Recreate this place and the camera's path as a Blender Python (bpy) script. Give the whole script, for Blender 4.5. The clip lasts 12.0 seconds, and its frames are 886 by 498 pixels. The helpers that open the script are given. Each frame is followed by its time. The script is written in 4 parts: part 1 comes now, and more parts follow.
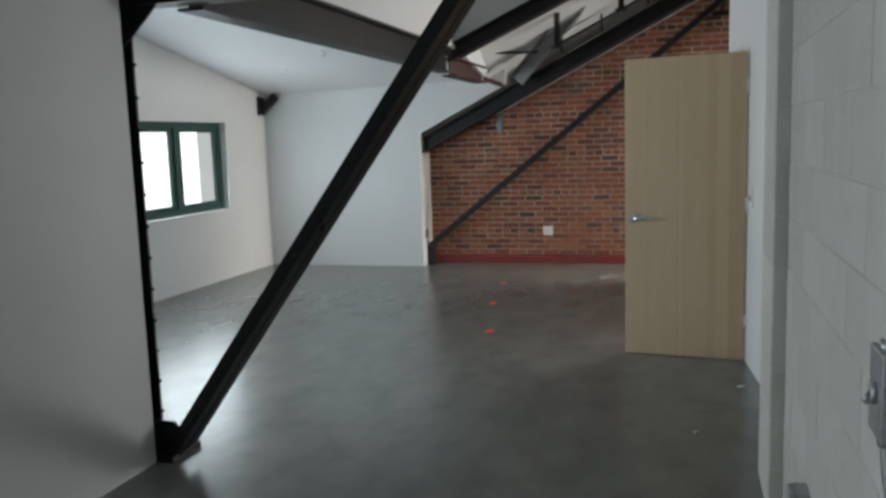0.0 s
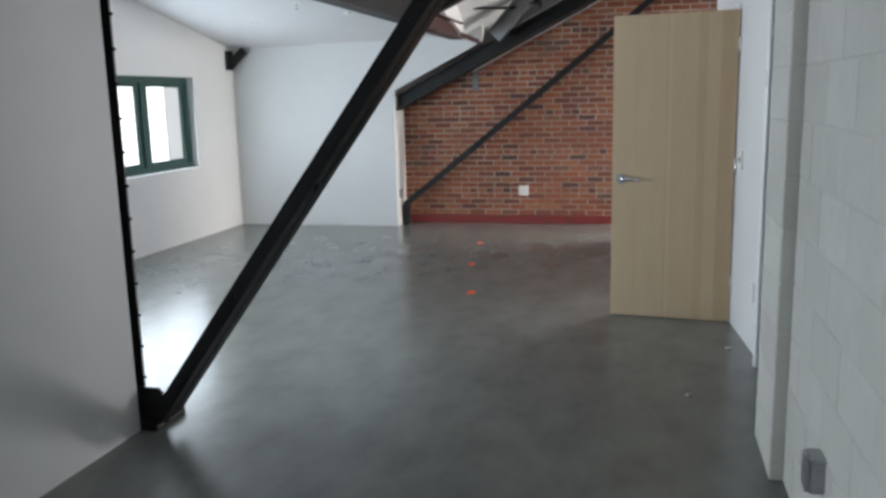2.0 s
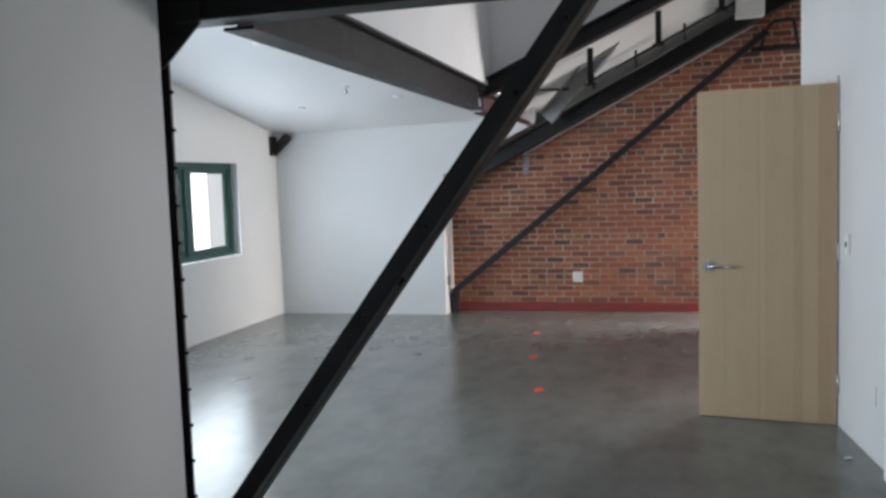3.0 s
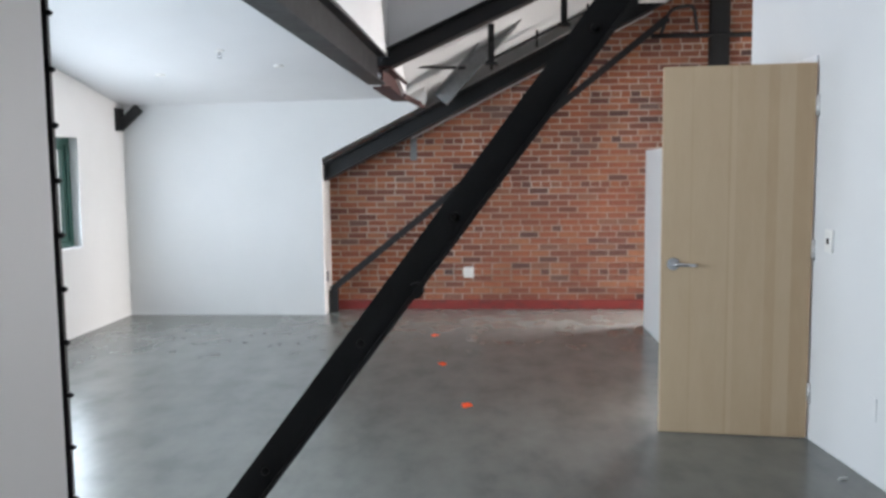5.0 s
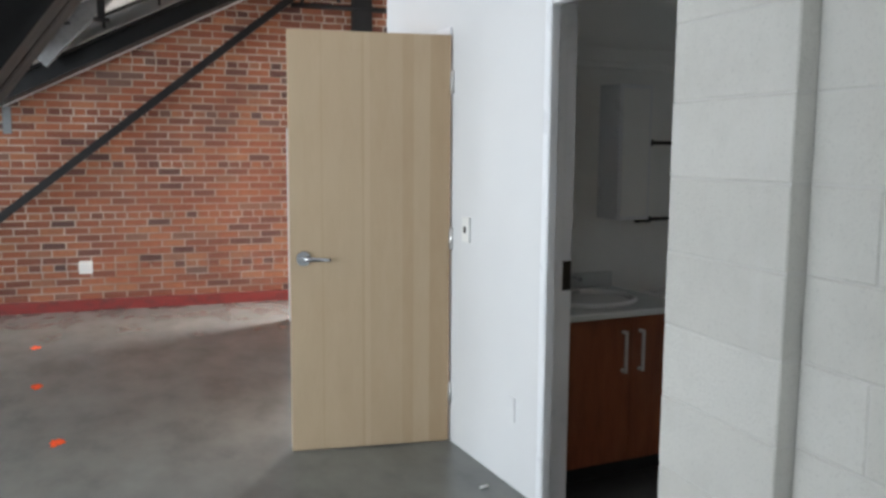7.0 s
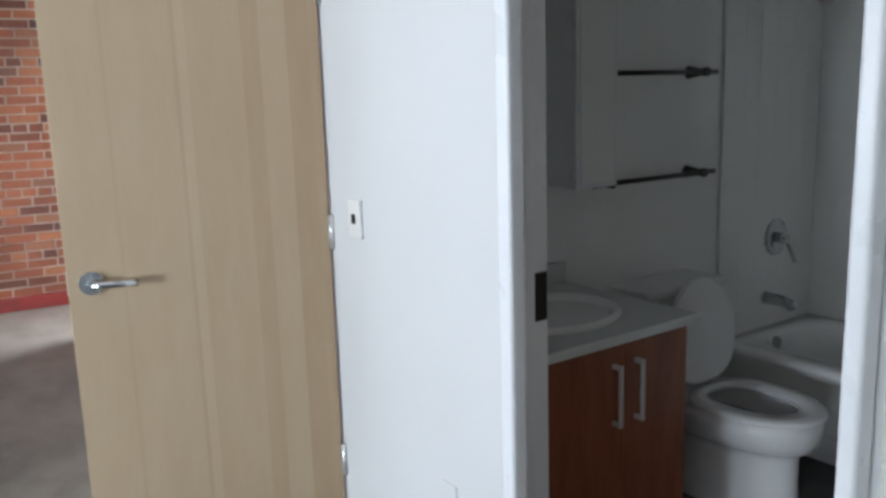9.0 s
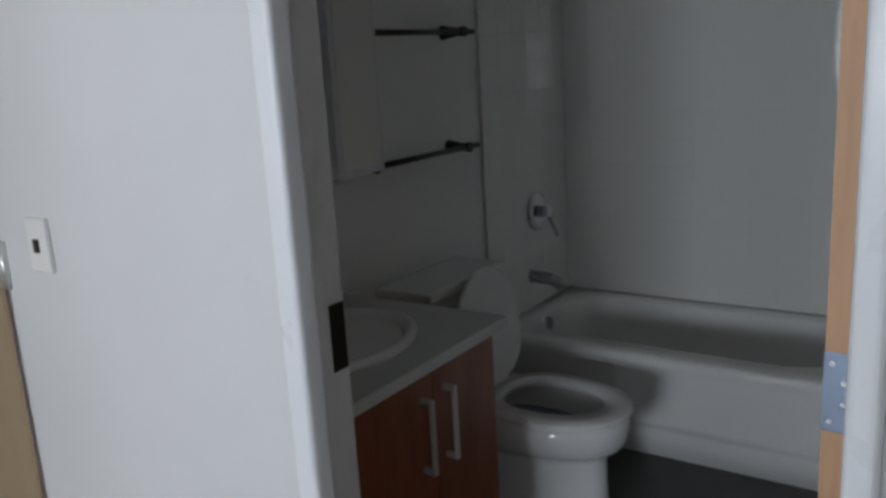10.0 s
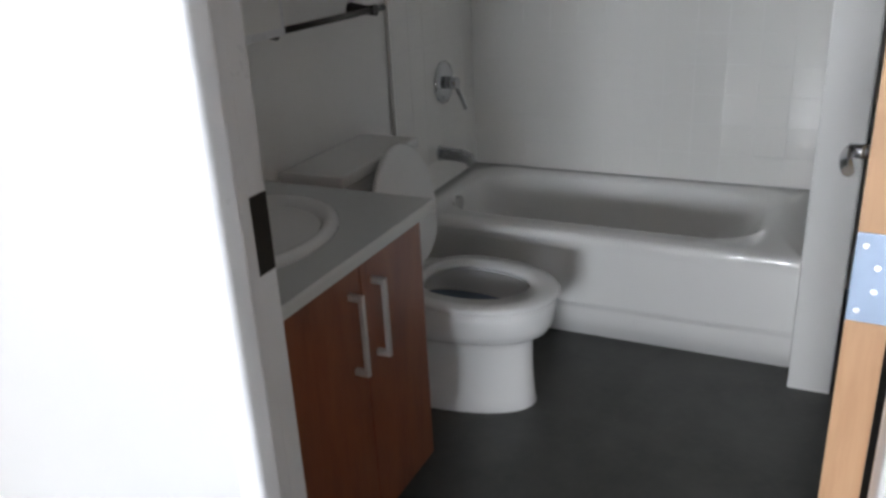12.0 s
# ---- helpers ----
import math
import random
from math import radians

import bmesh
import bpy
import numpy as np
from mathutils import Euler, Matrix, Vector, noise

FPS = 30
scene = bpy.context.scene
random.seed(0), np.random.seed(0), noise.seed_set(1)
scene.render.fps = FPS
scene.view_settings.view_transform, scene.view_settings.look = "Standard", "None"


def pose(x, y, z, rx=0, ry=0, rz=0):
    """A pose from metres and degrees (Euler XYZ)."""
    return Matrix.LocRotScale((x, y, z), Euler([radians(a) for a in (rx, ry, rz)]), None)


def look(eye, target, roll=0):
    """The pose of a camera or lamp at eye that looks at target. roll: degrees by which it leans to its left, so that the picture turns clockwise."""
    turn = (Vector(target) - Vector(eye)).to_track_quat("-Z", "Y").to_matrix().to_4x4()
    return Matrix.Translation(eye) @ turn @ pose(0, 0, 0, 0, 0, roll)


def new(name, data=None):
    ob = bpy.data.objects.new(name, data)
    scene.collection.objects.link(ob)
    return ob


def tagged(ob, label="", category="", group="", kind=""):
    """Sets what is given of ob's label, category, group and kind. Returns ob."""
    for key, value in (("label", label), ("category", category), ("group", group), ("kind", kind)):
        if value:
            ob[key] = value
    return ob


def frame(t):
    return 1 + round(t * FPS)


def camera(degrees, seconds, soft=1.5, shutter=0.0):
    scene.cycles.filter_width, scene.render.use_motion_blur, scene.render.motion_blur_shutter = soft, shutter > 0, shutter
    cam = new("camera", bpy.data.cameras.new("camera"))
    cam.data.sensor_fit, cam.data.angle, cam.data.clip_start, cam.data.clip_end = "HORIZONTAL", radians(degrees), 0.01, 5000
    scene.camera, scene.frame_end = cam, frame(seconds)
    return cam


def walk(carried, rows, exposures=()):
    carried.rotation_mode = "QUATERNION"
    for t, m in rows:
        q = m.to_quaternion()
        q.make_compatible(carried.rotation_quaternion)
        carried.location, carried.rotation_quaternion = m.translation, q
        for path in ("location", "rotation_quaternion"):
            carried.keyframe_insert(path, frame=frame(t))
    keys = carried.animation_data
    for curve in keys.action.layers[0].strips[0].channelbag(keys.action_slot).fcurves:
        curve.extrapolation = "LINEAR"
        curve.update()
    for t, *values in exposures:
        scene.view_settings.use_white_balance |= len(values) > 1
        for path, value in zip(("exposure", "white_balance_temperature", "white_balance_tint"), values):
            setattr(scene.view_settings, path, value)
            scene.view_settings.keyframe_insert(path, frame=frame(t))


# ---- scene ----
cam = camera(56.7, 12.0, soft=3.0)
PATH = [
    (0, (-0.39, -2.996, 1.544), (-0.956, -1.096, 1.281), -1.9),
    (0.5, (-0.375, -3.03, 1.551), (-0.71, -1.077, 1.28), -2.6),
    (1, (-0.4, -3.032, 1.552), (-0.712, -1.079, 1.253), -2.6),
    (1.5, (-0.484, -3.002, 1.55), (-0.866, -1.064, 1.236), -1.0),
    (2, (-0.572, -2.927, 1.544), (-1.047, -1.019, 1.18), -1.4),
    (2.5, (-0.732, -2.734, 1.571), (-1.3, -0.833, 1.314), -1.1),
    (2.7, (-0.822, -2.669, 1.557), (-1.394, -0.76, 1.393), -1.4),
    (4.3, (-1.553, -2.07, 1.519), (-1.794, -0.093, 1.336), -1.5),
    (4.5, (-1.647, -2.025, 1.526), (-1.85, -0.041, 1.375), -1.1),
    (5, (-1.716, -1.798, 1.5), (-1.844, 0.189, 1.308), -0.6),
    (5.5, (-1.809, -1.674, 1.473), (-1.605, 0.311, 1.335), -1.8),
    (6, (-1.656, -1.551, 1.532), (-1.113, 0.352, 1.243), -2.7),
    (6.5, (-1.512, -1.293, 1.544), (-0.897, 0.6, 1.339), -1.1),
    (7, (-1.403, -1.107, 1.493), (-0.742, 0.765, 1.252), 0.4),
    (7.2, (-1.336, -0.981, 1.463), (-0.618, 0.873, 1.245), -0.2),
    (8.8, (-0.996, 0.158, 1.464), (-0.138, 1.924, 1.084), -1.1),
    (9, (-0.991, 0.257, 1.475), (-0.022, 1.968, 1.107), -1.8),
    (9.5, (-0.924, 0.548, 1.474), (0.357, 2.014, 1.017), -3.3),
    (10, (-0.75, 0.802, 1.448), (0.739, 2.058, 0.997), -3.4),
    (10.5, (-0.641, 0.958, 1.432), (0.949, 2.031, 0.864), -3.3),
    (11, (-0.619, 1.022, 1.409), (1.002, 1.937, 0.678), -3.8),
    (11.5, (-0.639, 1.036, 1.385), (0.876, 2.016, 0.522), -3.0),
    (12, (-0.646, 1.008, 1.403), (0.926, 1.99, 0.653), -3.0),
]
EXPOSURES = [(0.0, -2.15, 6800, 10), (0.5, -1.65, 6800, 12), (1.0, -1.42, 6800, 13), (2.0, -1.68, 6600, 13), (2.7, -1.7, 6600, 14), (4.5, -1.48, 6550, 15), (5.0, -1.3, 6600, 15), (5.5, -1.25, 6700, 16),
             (6.5, -1.15, 6850, 15), (7.2, -1.12, 6850, 15), (8.8, -0.95, 6550, 15), (9.5, -1.5, 6700, 17), (10.0, -1.7, 6800, 18), (10.5, -1.0, 7000, 19), (11.2, -0.7, 7050, 19), (12.0, -0.52, 7100, 20)]
walk(cam, [(t, look(eye, target, roll)) for t, eye, target, roll in PATH], EXPOSURES)

# ---------------------------------------------------------------- light
world = bpy.data.worlds.new("daylight")
scene.world = world
world.use_nodes = True
sky = world.node_tree.nodes.new("ShaderNodeTexSky")
sky.sky_type, sky.sun_disc = "NISHITA", False
sky.sun_elevation, sky.sun_rotation = radians(50), radians(200)
world.node_tree.links.new(sky.outputs[0], world.node_tree.nodes["Background"].inputs[0])
world.node_tree.nodes["Background"].inputs[1].default_value = 0.12


def area_lamp(name, eye, target, w, h, watts, colour=(1, 1, 1)):
    d = bpy.data.lights.new(name, "AREA")
    d.shape, d.size, d.size_y, d.energy, d.color = "RECTANGLE", w, h, watts, colour
    ob = new(name, d)
    ob.matrix_world = look(eye, target)
    return ob


# the sky's light in the window openings and the rooflight
# last row: unseen window, added to brighten the block wall through the partition
for y, watts in ((4.805, 105), (2.505, 95), (0.205, 410), (-2.095, 300)):
    area_lamp("window_daylight", (-5.60, y, 1.33), (0, y, 1.2), 1.55, 0.95, watts, (0.74, 0.89, 1.0))
side = area_lamp("side_window_daylight", (3.12, 6.46, 1.5), (-1.2, 6.1, 0), 0.9, 1.5, 320, (1.0, 0.95, 0.88))
side.data.spread = radians(95)
corner = area_lamp("brick_window_daylight", (1.76, 7.03, 1.3), (0.7, 6.02, 0.7), 1.0, 1.7, 420, (0.95, 0.97, 1.0))
corner.data.spread = radians(110)
# unseen overhead source, added to brighten the entry, door jamb and bathroom
area_lamp("added_entry_daylight", (-1.85, -1.6, 4.38), (-1.85, -1.6, 0), 1.1, 2.8, 10, (0.93, 0.97, 1.0))
area_lamp("rooflight_daylight", (-1.0, 2.4, 4.36), (-1.0, 2.4, 0), 1.6, 3.0, 28, (0.93, 0.97, 1.0))


# ---------------------------------------------------------------- materials
def material(name, colour, rough=0.6, metal=0.0):
    m = bpy.data.materials.new(name)
    m.use_nodes = True
    b = m.node_tree.nodes["Principled BSDF"]
    b.inputs["Base Color"].default_value = (*colour, 1)
    b.inputs["Roughness"].default_value = rough
    b.inputs["Metallic"].default_value = metal
    return m


def nd(m, kind, **props):
    n = m.node_tree.nodes.new(kind)
    for k, v in props.items():
        n.inputs[k.replace("_", " ")].default_value = v
    return n


def ln(m, a, b):
    m.node_tree.links.new(a, b)


def coords(m, scale=(1, 1, 1), rot=(0, 0, 0)):
    tc = m.node_tree.nodes.new("ShaderNodeNewGeometry")
    mp = m.node_tree.nodes.new("ShaderNodeMapping")
    mp.inputs["Scale"].default_value = scale
    mp.inputs["Rotation"].default_value = rot
    ln(m, tc.outputs["Position"], mp.inputs["Vector"])
    return mp.outputs[0]


def noise_tex(m, vec, scale, detail=5.0, rough=0.55):
    n = nd(m, "ShaderNodeTexNoise", Scale=scale, Detail=detail, Roughness=rough)
    ln(m, vec, n.inputs["Vector"])
    return n.outputs[0]


def ramp(m, fac, stops):
    r = m.node_tree.nodes.new("ShaderNodeValToRGB")
    e = r.color_ramp.elements
    e[0].position, e[0].color = stops[0][0], (*stops[0][1], 1)
    e[1].position, e[1].color = stops[-1][0], (*stops[-1][1], 1)
    for p, c in stops[1:-1]:
        x = e.new(p)
        x.color = (*c, 1)
    ln(m, fac, r.inputs[0])
    return r.outputs[0]


def mix(m, fac, a, b, how="MIX"):
    n = m.node_tree.nodes.new("ShaderNodeMix")
    n.data_type, n.blend_type = "RGBA", how
    for v, i in ((fac, 0), (a, 6), (b, 7)):
        if isinstance(v, (int, float)):
            n.inputs[i].default_value = v
        elif isinstance(v, tuple):
            n.inputs[i].default_value = (*v, 1)
        else:
            ln(m, v, n.inputs[i])
    return n.outputs[2]


def rng(m, fac, a, b, lo=0.0, hi=1.0):
    n = nd(m, "ShaderNodeMapRange")
    n.inputs[1].default_value, n.inputs[2].default_value = lo, hi
    n.inputs[3].default_value, n.inputs[4].default_value = a, b
    ln(m, fac, n.inputs[0])
    return n.outputs[0]


def bump(m, height, strength, dist=0.01):
    n = nd(m, "ShaderNodeBump", Strength=strength, Distance=dist)
    ln(m, height, n.inputs["Height"])
    ln(m, n.outputs[0], m.node_tree.nodes["Principled BSDF"].inputs["Normal"])


def to(m, out, socket):
    ln(m, out, m.node_tree.nodes["Principled BSDF"].inputs[socket])


def grey(v, t=(1, 1, 1)):
    return tuple(v * c for c in t)


def paint(name, v, tint=(1, 1, 1), rough=0.55, grain=160, marks=True):
    """Rolled wall paint: orange-peel relief, faint scuffs and cloudy unevenness."""
    m = material(name, grey(v, tint), rough)
    p = coords(m)
    big = noise_tex(m, p, 1.1, 4)
    c = ramp(m, big, [(0.3, grey(v * 0.95, tint)), (0.7, grey(v * 1.02, tint))])
    if marks:
        sc = noise_tex(m, coords(m, (3, 3, 9)), 1.6, 8, 0.7)
        c = mix(m, rng(m, sc, 0, 0.22, 0.66, 0.82), c, grey(v * 0.6, (1, 0.97, 0.93)))
    to(m, c, "Base Color")
    to(m, rng(m, noise_tex(m, p, 6), rough - 0.06, rough + 0.08), "Roughness")
    bump(m, noise_tex(m, p, grain, 3), 0.12, 0.004)
    return m


WHITE = paint("white_wall_paint", 0.7, (0.985, 0.99, 0.985))
CEIL = paint("white_ceiling_paint", 0.72, (0.98, 0.99, 1), 0.7)
BATHW = paint("bathroom_wall_paint", 0.87, (1, 0.995, 0.97), 0.4)
TRIM = paint("gloss_white_trim", 0.83, (0.97, 0.98, 1.0), 0.28, 60, False)


def concrete_floor():
    m = material("polished_concrete", (0.2, 0.2, 0.19), 0.2)
    p = coords(m)
    c1 = ramp(m, noise_tex(m, p, 0.9, 3, 0.5), [(0.3, (0.125, 0.132, 0.124)), (0.7, (0.17, 0.177, 0.166))])
    c2 = ramp(m, noise_tex(m, coords(m, (1.35, 0.8, 1)), 3.2, 4, 0.6), [(0.32, (0.095, 0.101, 0.095)), (0.5, (0.138, 0.144, 0.135)), (0.7, (0.175, 0.182, 0.17))])
    c = mix(m, 0.6, c1, c2)
    to(m, c, "Base Color")
    m.node_tree.nodes["Principled BSDF"].inputs["Roughness"].default_value = 0.25
    return m


FLOOR = concrete_floor()


def brick_material(name, rand_socket):
    m = material(name, (0.3, 0.1, 0.06), 0.85)
    if rand_socket == "object":
        r = m.node_tree.nodes.new("ShaderNodeObjectInfo").outputs["Random"]
    else:
        r = m.node_tree.nodes.new("ShaderNodeNewGeometry").outputs["Random Per Island"]
    p = coords(m)
    base = ramp(m, r, [(0.0, (0.06, 0.026, 0.022)), (0.12, (0.17, 0.05, 0.028)), (0.4, (0.28, 0.085, 0.04)),
                       (0.7, (0.35, 0.115, 0.052)), (0.9, (0.4, 0.16, 0.078)), (1.0, (0.13, 0.07, 0.055))])
    base = mix(m, rng(m, noise_tex(m, p, 45, 7, 0.7), 0, 0.6, 0.45, 0.75), base, (0.1, 0.04, 0.03))
    base = mix(m, rng(m, noise_tex(m, p, 20, 8, 0.8), 0, 0.6, 0.6, 0.78), base, (0.42, 0.34, 0.29))
    stain = noise_tex(m, coords(m, (0.8, 1, 0.7)), 1.3, 5)
    base = mix(m, rng(m, stain, 0, 0.55, 0.48, 0.75), base, (0.09, 0.045, 0.036))
    to(m, base, "Base Color")
    bump(m, noise_tex(m, p, 70, 6), 0.6, 0.006)
    return m


BRICK_O, BRICK_I = brick_material("old_red_brick", "object"), brick_material("old_red_brick_rest", "island")


def mortar():
    m = material("lime_mortar", (0.4, 0.36, 0.32), 0.95)
    p = coords(m)
    c = ramp(m, noise_tex(m, p, 2.2, 6), [(0.3, (0.32, 0.25, 0.2)), (0.5, (0.48, 0.4, 0.34)), (0.7, (0.68, 0.61, 0.53))])
    c = mix(m, rng(m, noise_tex(m, p, 35, 6), 0, 0.45, 0.54, 0.74), c, (0.3, 0.17, 0.12))
    to(m, c, "Base Color")
    bump(m, noise_tex(m, p, 90, 5), 0.5, 0.005)
    return m


MORTAR = mortar()


def steel(name, a, b, rough=0.5, amount=0.5):
    m = material(name, a, rough, 0.0)
    p = coords(m)
    n = noise_tex(m, p, 7, 8, 0.7)
    c = mix(m, rng(m, n, 0, amount, 0.52, 0.75), a, b)
    c = mix(m, rng(m, noise_tex(m, p, 40, 4), 0, 0.35, 0.5, 0.8), c, grey(0.02) if a[0] < 0.02 else grey(0.06))
    to(m, c, "Base Color")
    to(m, rng(m, n, rough - 0.1, rough + 0.2), "Roughness")
    bump(m, noise_tex(m, p, 55, 5), 0.25, 0.004)
    return m


STEEL = steel("black_painted_steel", (0.009, 0.009, 0.01), (0.022, 0.018, 0.016), 0.45, 0.5)
STEEL.node_tree.nodes["Principled BSDF"].inputs["Specular IOR Level"].default_value = 0.3
RUST = steel("rusty_primed_steel", (0.045, 0.012, 0.01), (0.075, 0.02, 0.014), 0.6, 0.8)
GALV = steel("galvanised_sheet", (0.2, 0.205, 0.21), (0.1, 0.1, 0.1), 0.42, 0.7)
GALV.node_tree.nodes["Principled BSDF"].inputs["Metallic"].default_value = 0.6
CHROME = material("satin_chrome", (0.62, 0.63, 0.65), 0.18, 1.0)
POLISH = material("polished_chrome", (0.55, 0.56, 0.57), 0.05, 1.0)
NICKEL = material("brushed_nickel", (0.7, 0.69, 0.67), 0.38, 0.7)
DARKM = material("oil_dark_bronze", (0.06, 0.055, 0.05), 0.35, 0.8)
CAST = steel("cast_aluminium", (0.4, 0.41, 0.42), (0.28, 0.28, 0.28), 0.36, 0.6)
CAST.node_tree.nodes["Principled BSDF"].inputs["Metallic"].default_value = 0.8
PLASTIC = material("white_plastic", (0.78, 0.77, 0.74), 0.35)
DARK = material("dark_recess", (0.02, 0.02, 0.02), 0.7)
FILM = material("hinge_with_blue_film", (0.3, 0.38, 0.5), 0.25, 0.5)
PORC = material("white_porcelain", (0.8, 0.8, 0.79), 0.08)
TUBM = material("white_acrylic", (0.86, 0.855, 0.835), 0.09)
SURR = material("gloss_surround_tile", (0.84, 0.83, 0.8), 0.045)
GROUT = material("pale_tile_grout", (0.84, 0.84, 0.815), 0.25)
WATER = material("bowl_water", (0.16, 0.2, 0.27), 0.03)
ORANGE = material("orange_marking_paint", (0.85, 0.09, 0.02), 0.6)
ORANGE.node_tree.nodes["Principled BSDF"].inputs["Specular IOR Level"].default_value = 0.2
for mm, sc in ((SURR, 2.2), (TUBM, 3.0)):
    bump(mm, noise_tex(mm, coords(mm), sc, 3), 0.05, 0.02)


def wood(name, cols, scale_x, rough, axis="y", bands=True, clear=0.0):
    """Veneer: long vertical grain, wide leaf-to-leaf bands, fine pores."""
    m = material(name, cols[1], rough)
    tc = m.node_tree.nodes.new("ShaderNodeTexCoord")
    mp = m.node_tree.nodes.new("ShaderNodeMapping")
    mp.inputs["Scale"].default_value = (scale_x, scale_x, 0.6)
    ln(m, tc.outputs["Object"], mp.inputs["Vector"])
    grain = nd(m, "ShaderNodeTexNoise", Scale=5.0, Detail=8, Roughness=0.65, Distortion=0.4)
    ln(m, mp.outputs[0], grain.inputs["Vector"])
    c = ramp(m, grain.outputs[0], [(0.3, cols[0]), (0.52, cols[1]), (0.75, cols[2])])
    if bands:
        mp2 = m.node_tree.nodes.new("ShaderNodeMapping")
        mp2.inputs["Scale"].default_value = (7.5, 0.0, 0.0)
        ln(m, tc.outputs["Object"], mp2.inputs["Vector"])
        v = nd(m, "ShaderNodeTexVoronoi", Scale=1.0)
        ln(m, mp2.outputs[0], v.inputs["Vector"])
        c = mix(m, 0.7, c, ramp(m, v.outputs["Color"], [(0.1, cols[0]), (0.9, cols[2])]))
    mp3 = m.node_tree.nodes.new("ShaderNodeMapping")
    mp3.inputs["Scale"].default_value = (60, 60, 2.0)
    ln(m, tc.outputs["Object"], mp3.inputs["Vector"])
    f = nd(m, "ShaderNodeTexNoise", Scale=6.0, Detail=4)
    ln(m, mp3.outputs[0], f.inputs["Vector"])
    c = mix(m, rng(m, f.outputs[0], 0, 0.3, 0.5, 0.8), c, cols[0])
    to(m, c, "Base Color")
    bump(m, f.outputs[0], 0.08, 0.002)
    m.node_tree.nodes["Principled BSDF"].inputs["Coat Weight"].default_value = clear
    m.node_tree.nodes["Principled BSDF"].inputs["Coat Roughness"].default_value = 0.25
    return m


MAPLE = wood("maple_veneer", ((0.43, 0.3, 0.18), (0.5, 0.37, 0.235), (0.57, 0.44, 0.3)), 3.0, 0.45)
EDGEW = wood("maple_edge", ((0.5, 0.28, 0.15), (0.58, 0.34, 0.19), (0.62, 0.38, 0.22)), 8.0, 0.5, bands=False)
CHERRY = wood("dark_cherry_veneer", ((0.17, 0.045, 0.018), (0.25, 0.074, 0.03), (0.31, 0.1, 0.042)), 4.0, 0.35, bands=False, clear=0.25)


def block_mat():
    m = material("concrete_block", (0.45, 0.44, 0.4), 0.9)
    p = coords(m)
    r = m.node_tree.nodes.new("ShaderNodeObjectInfo").outputs["Random"]
    c = ramp(m, r, [(0, (0.58, 0.565, 0.52)), (1, (0.64, 0.625, 0.58))])
    c = mix(m, rng(m, noise_tex(m, p, 5, 8, 0.7), 0, 0.4, 0.45, 0.75), c, (0.47, 0.455, 0.42))
    c = mix(m, rng(m, noise_tex(m, p, 120, 3), 0, 0.4, 0.55, 0.75), c, (0.42, 0.41, 0.385))
    c = mix(m, rng(m, noise_tex(m, coords(m, (6, 6, 1)), 2, 6), 0, 0.4, 0.58, 0.75), c, (0.64, 0.63, 0.6))
    to(m, c, "Base Color")
    bump(m, noise_tex(m, p, 110, 6), 0.5, 0.005)
    return m


BLOCK = block_mat()
JOINT = paint("block_joint_mortar", 0.6, (1, 0.98, 0.92), 0.9, 120, False)


def dark_floor():
    m = material("dark_bathroom_floor", (0.035, 0.036, 0.035), 0.35)
    p = coords(m)
    c = ramp(m, noise_tex(m, p, 5, 7), [(0.3, (0.036, 0.037, 0.035)), (0.7, (0.07, 0.07, 0.066))])
    to(m, mix(m, rng(m, noise_tex(m, p, 40, 5), 0, 0.3, 0.5, 0.8), c, (0.075, 0.074, 0.07)), "Base Color")
    to(m, rng(m, noise_tex(m, p, 8), 0.3, 0.5), "Roughness")
    bump(m, noise_tex(m, p, 60, 3), 0.15, 0.003)
    return m


DFLOOR = dark_floor()
REDP = steel("red_painted_curb", (0.22, 0.02, 0.016), (0.07, 0.03, 0.028), 0.6, 0.9)
GREEN = steel("green_window_paint", (0.014, 0.065, 0.052), (0.03, 0.09, 0.075), 0.4, 0.4)
COUNTER = paint("cultured_marble", 0.62, (0.97, 1, 0.985), 0.22, 30, False)
GLASS = material("window_glass", (1, 1, 1), 0.0)
GLASS.node_tree.nodes["Principled BSDF"].inputs["Transmission Weight"].default_value = 1.0
GLOW = bpy.data.materials.new("bright_overcast_distance")
GLOW.use_nodes = True
GLOW.node_tree.nodes.remove(GLOW.node_tree.nodes["Principled BSDF"])
em = GLOW.node_tree.nodes.new("ShaderNodeEmission")
em.inputs["Strength"].default_value = 11.0
em.inputs["Color"].default_value = (0.93, 0.97, 1.0, 1)
ln(GLOW, em.outputs[0], GLOW.node_tree.nodes["Material Output"].inputs[0])


# ---------------------------------------------------------------- mesh helpers
def box(bm, x0, x1, y0, y1, z0, z1, bevel=0.0, seg=2):
    vs = [bm.verts.new(c) for c in ((x0, y0, z0), (x1, y0, z0), (x1, y1, z0), (x0, y1, z0), (x0, y0, z1), (x1, y0, z1), (x1, y1, z1), (x0, y1, z1))]
    fs = [bm.faces.new([vs[i] for i in f]) for f in ((3, 2, 1, 0), (4, 5, 6, 7), (0, 1, 5, 4), (1, 2, 6, 5), (2, 3, 7, 6), (3, 0, 4, 7))]
    if bevel:
        es = {e for f in fs for e in f.edges}
        bmesh.ops.bevel(bm, geom=list(es), offset=bevel, segments=seg, affect="EDGES", profile=0.6)
    return bm


def boxes(*specs, bevel=0.0):
    bm = bmesh.new()
    for s in specs:
        box(bm, *s, bevel=bevel)
    return bm


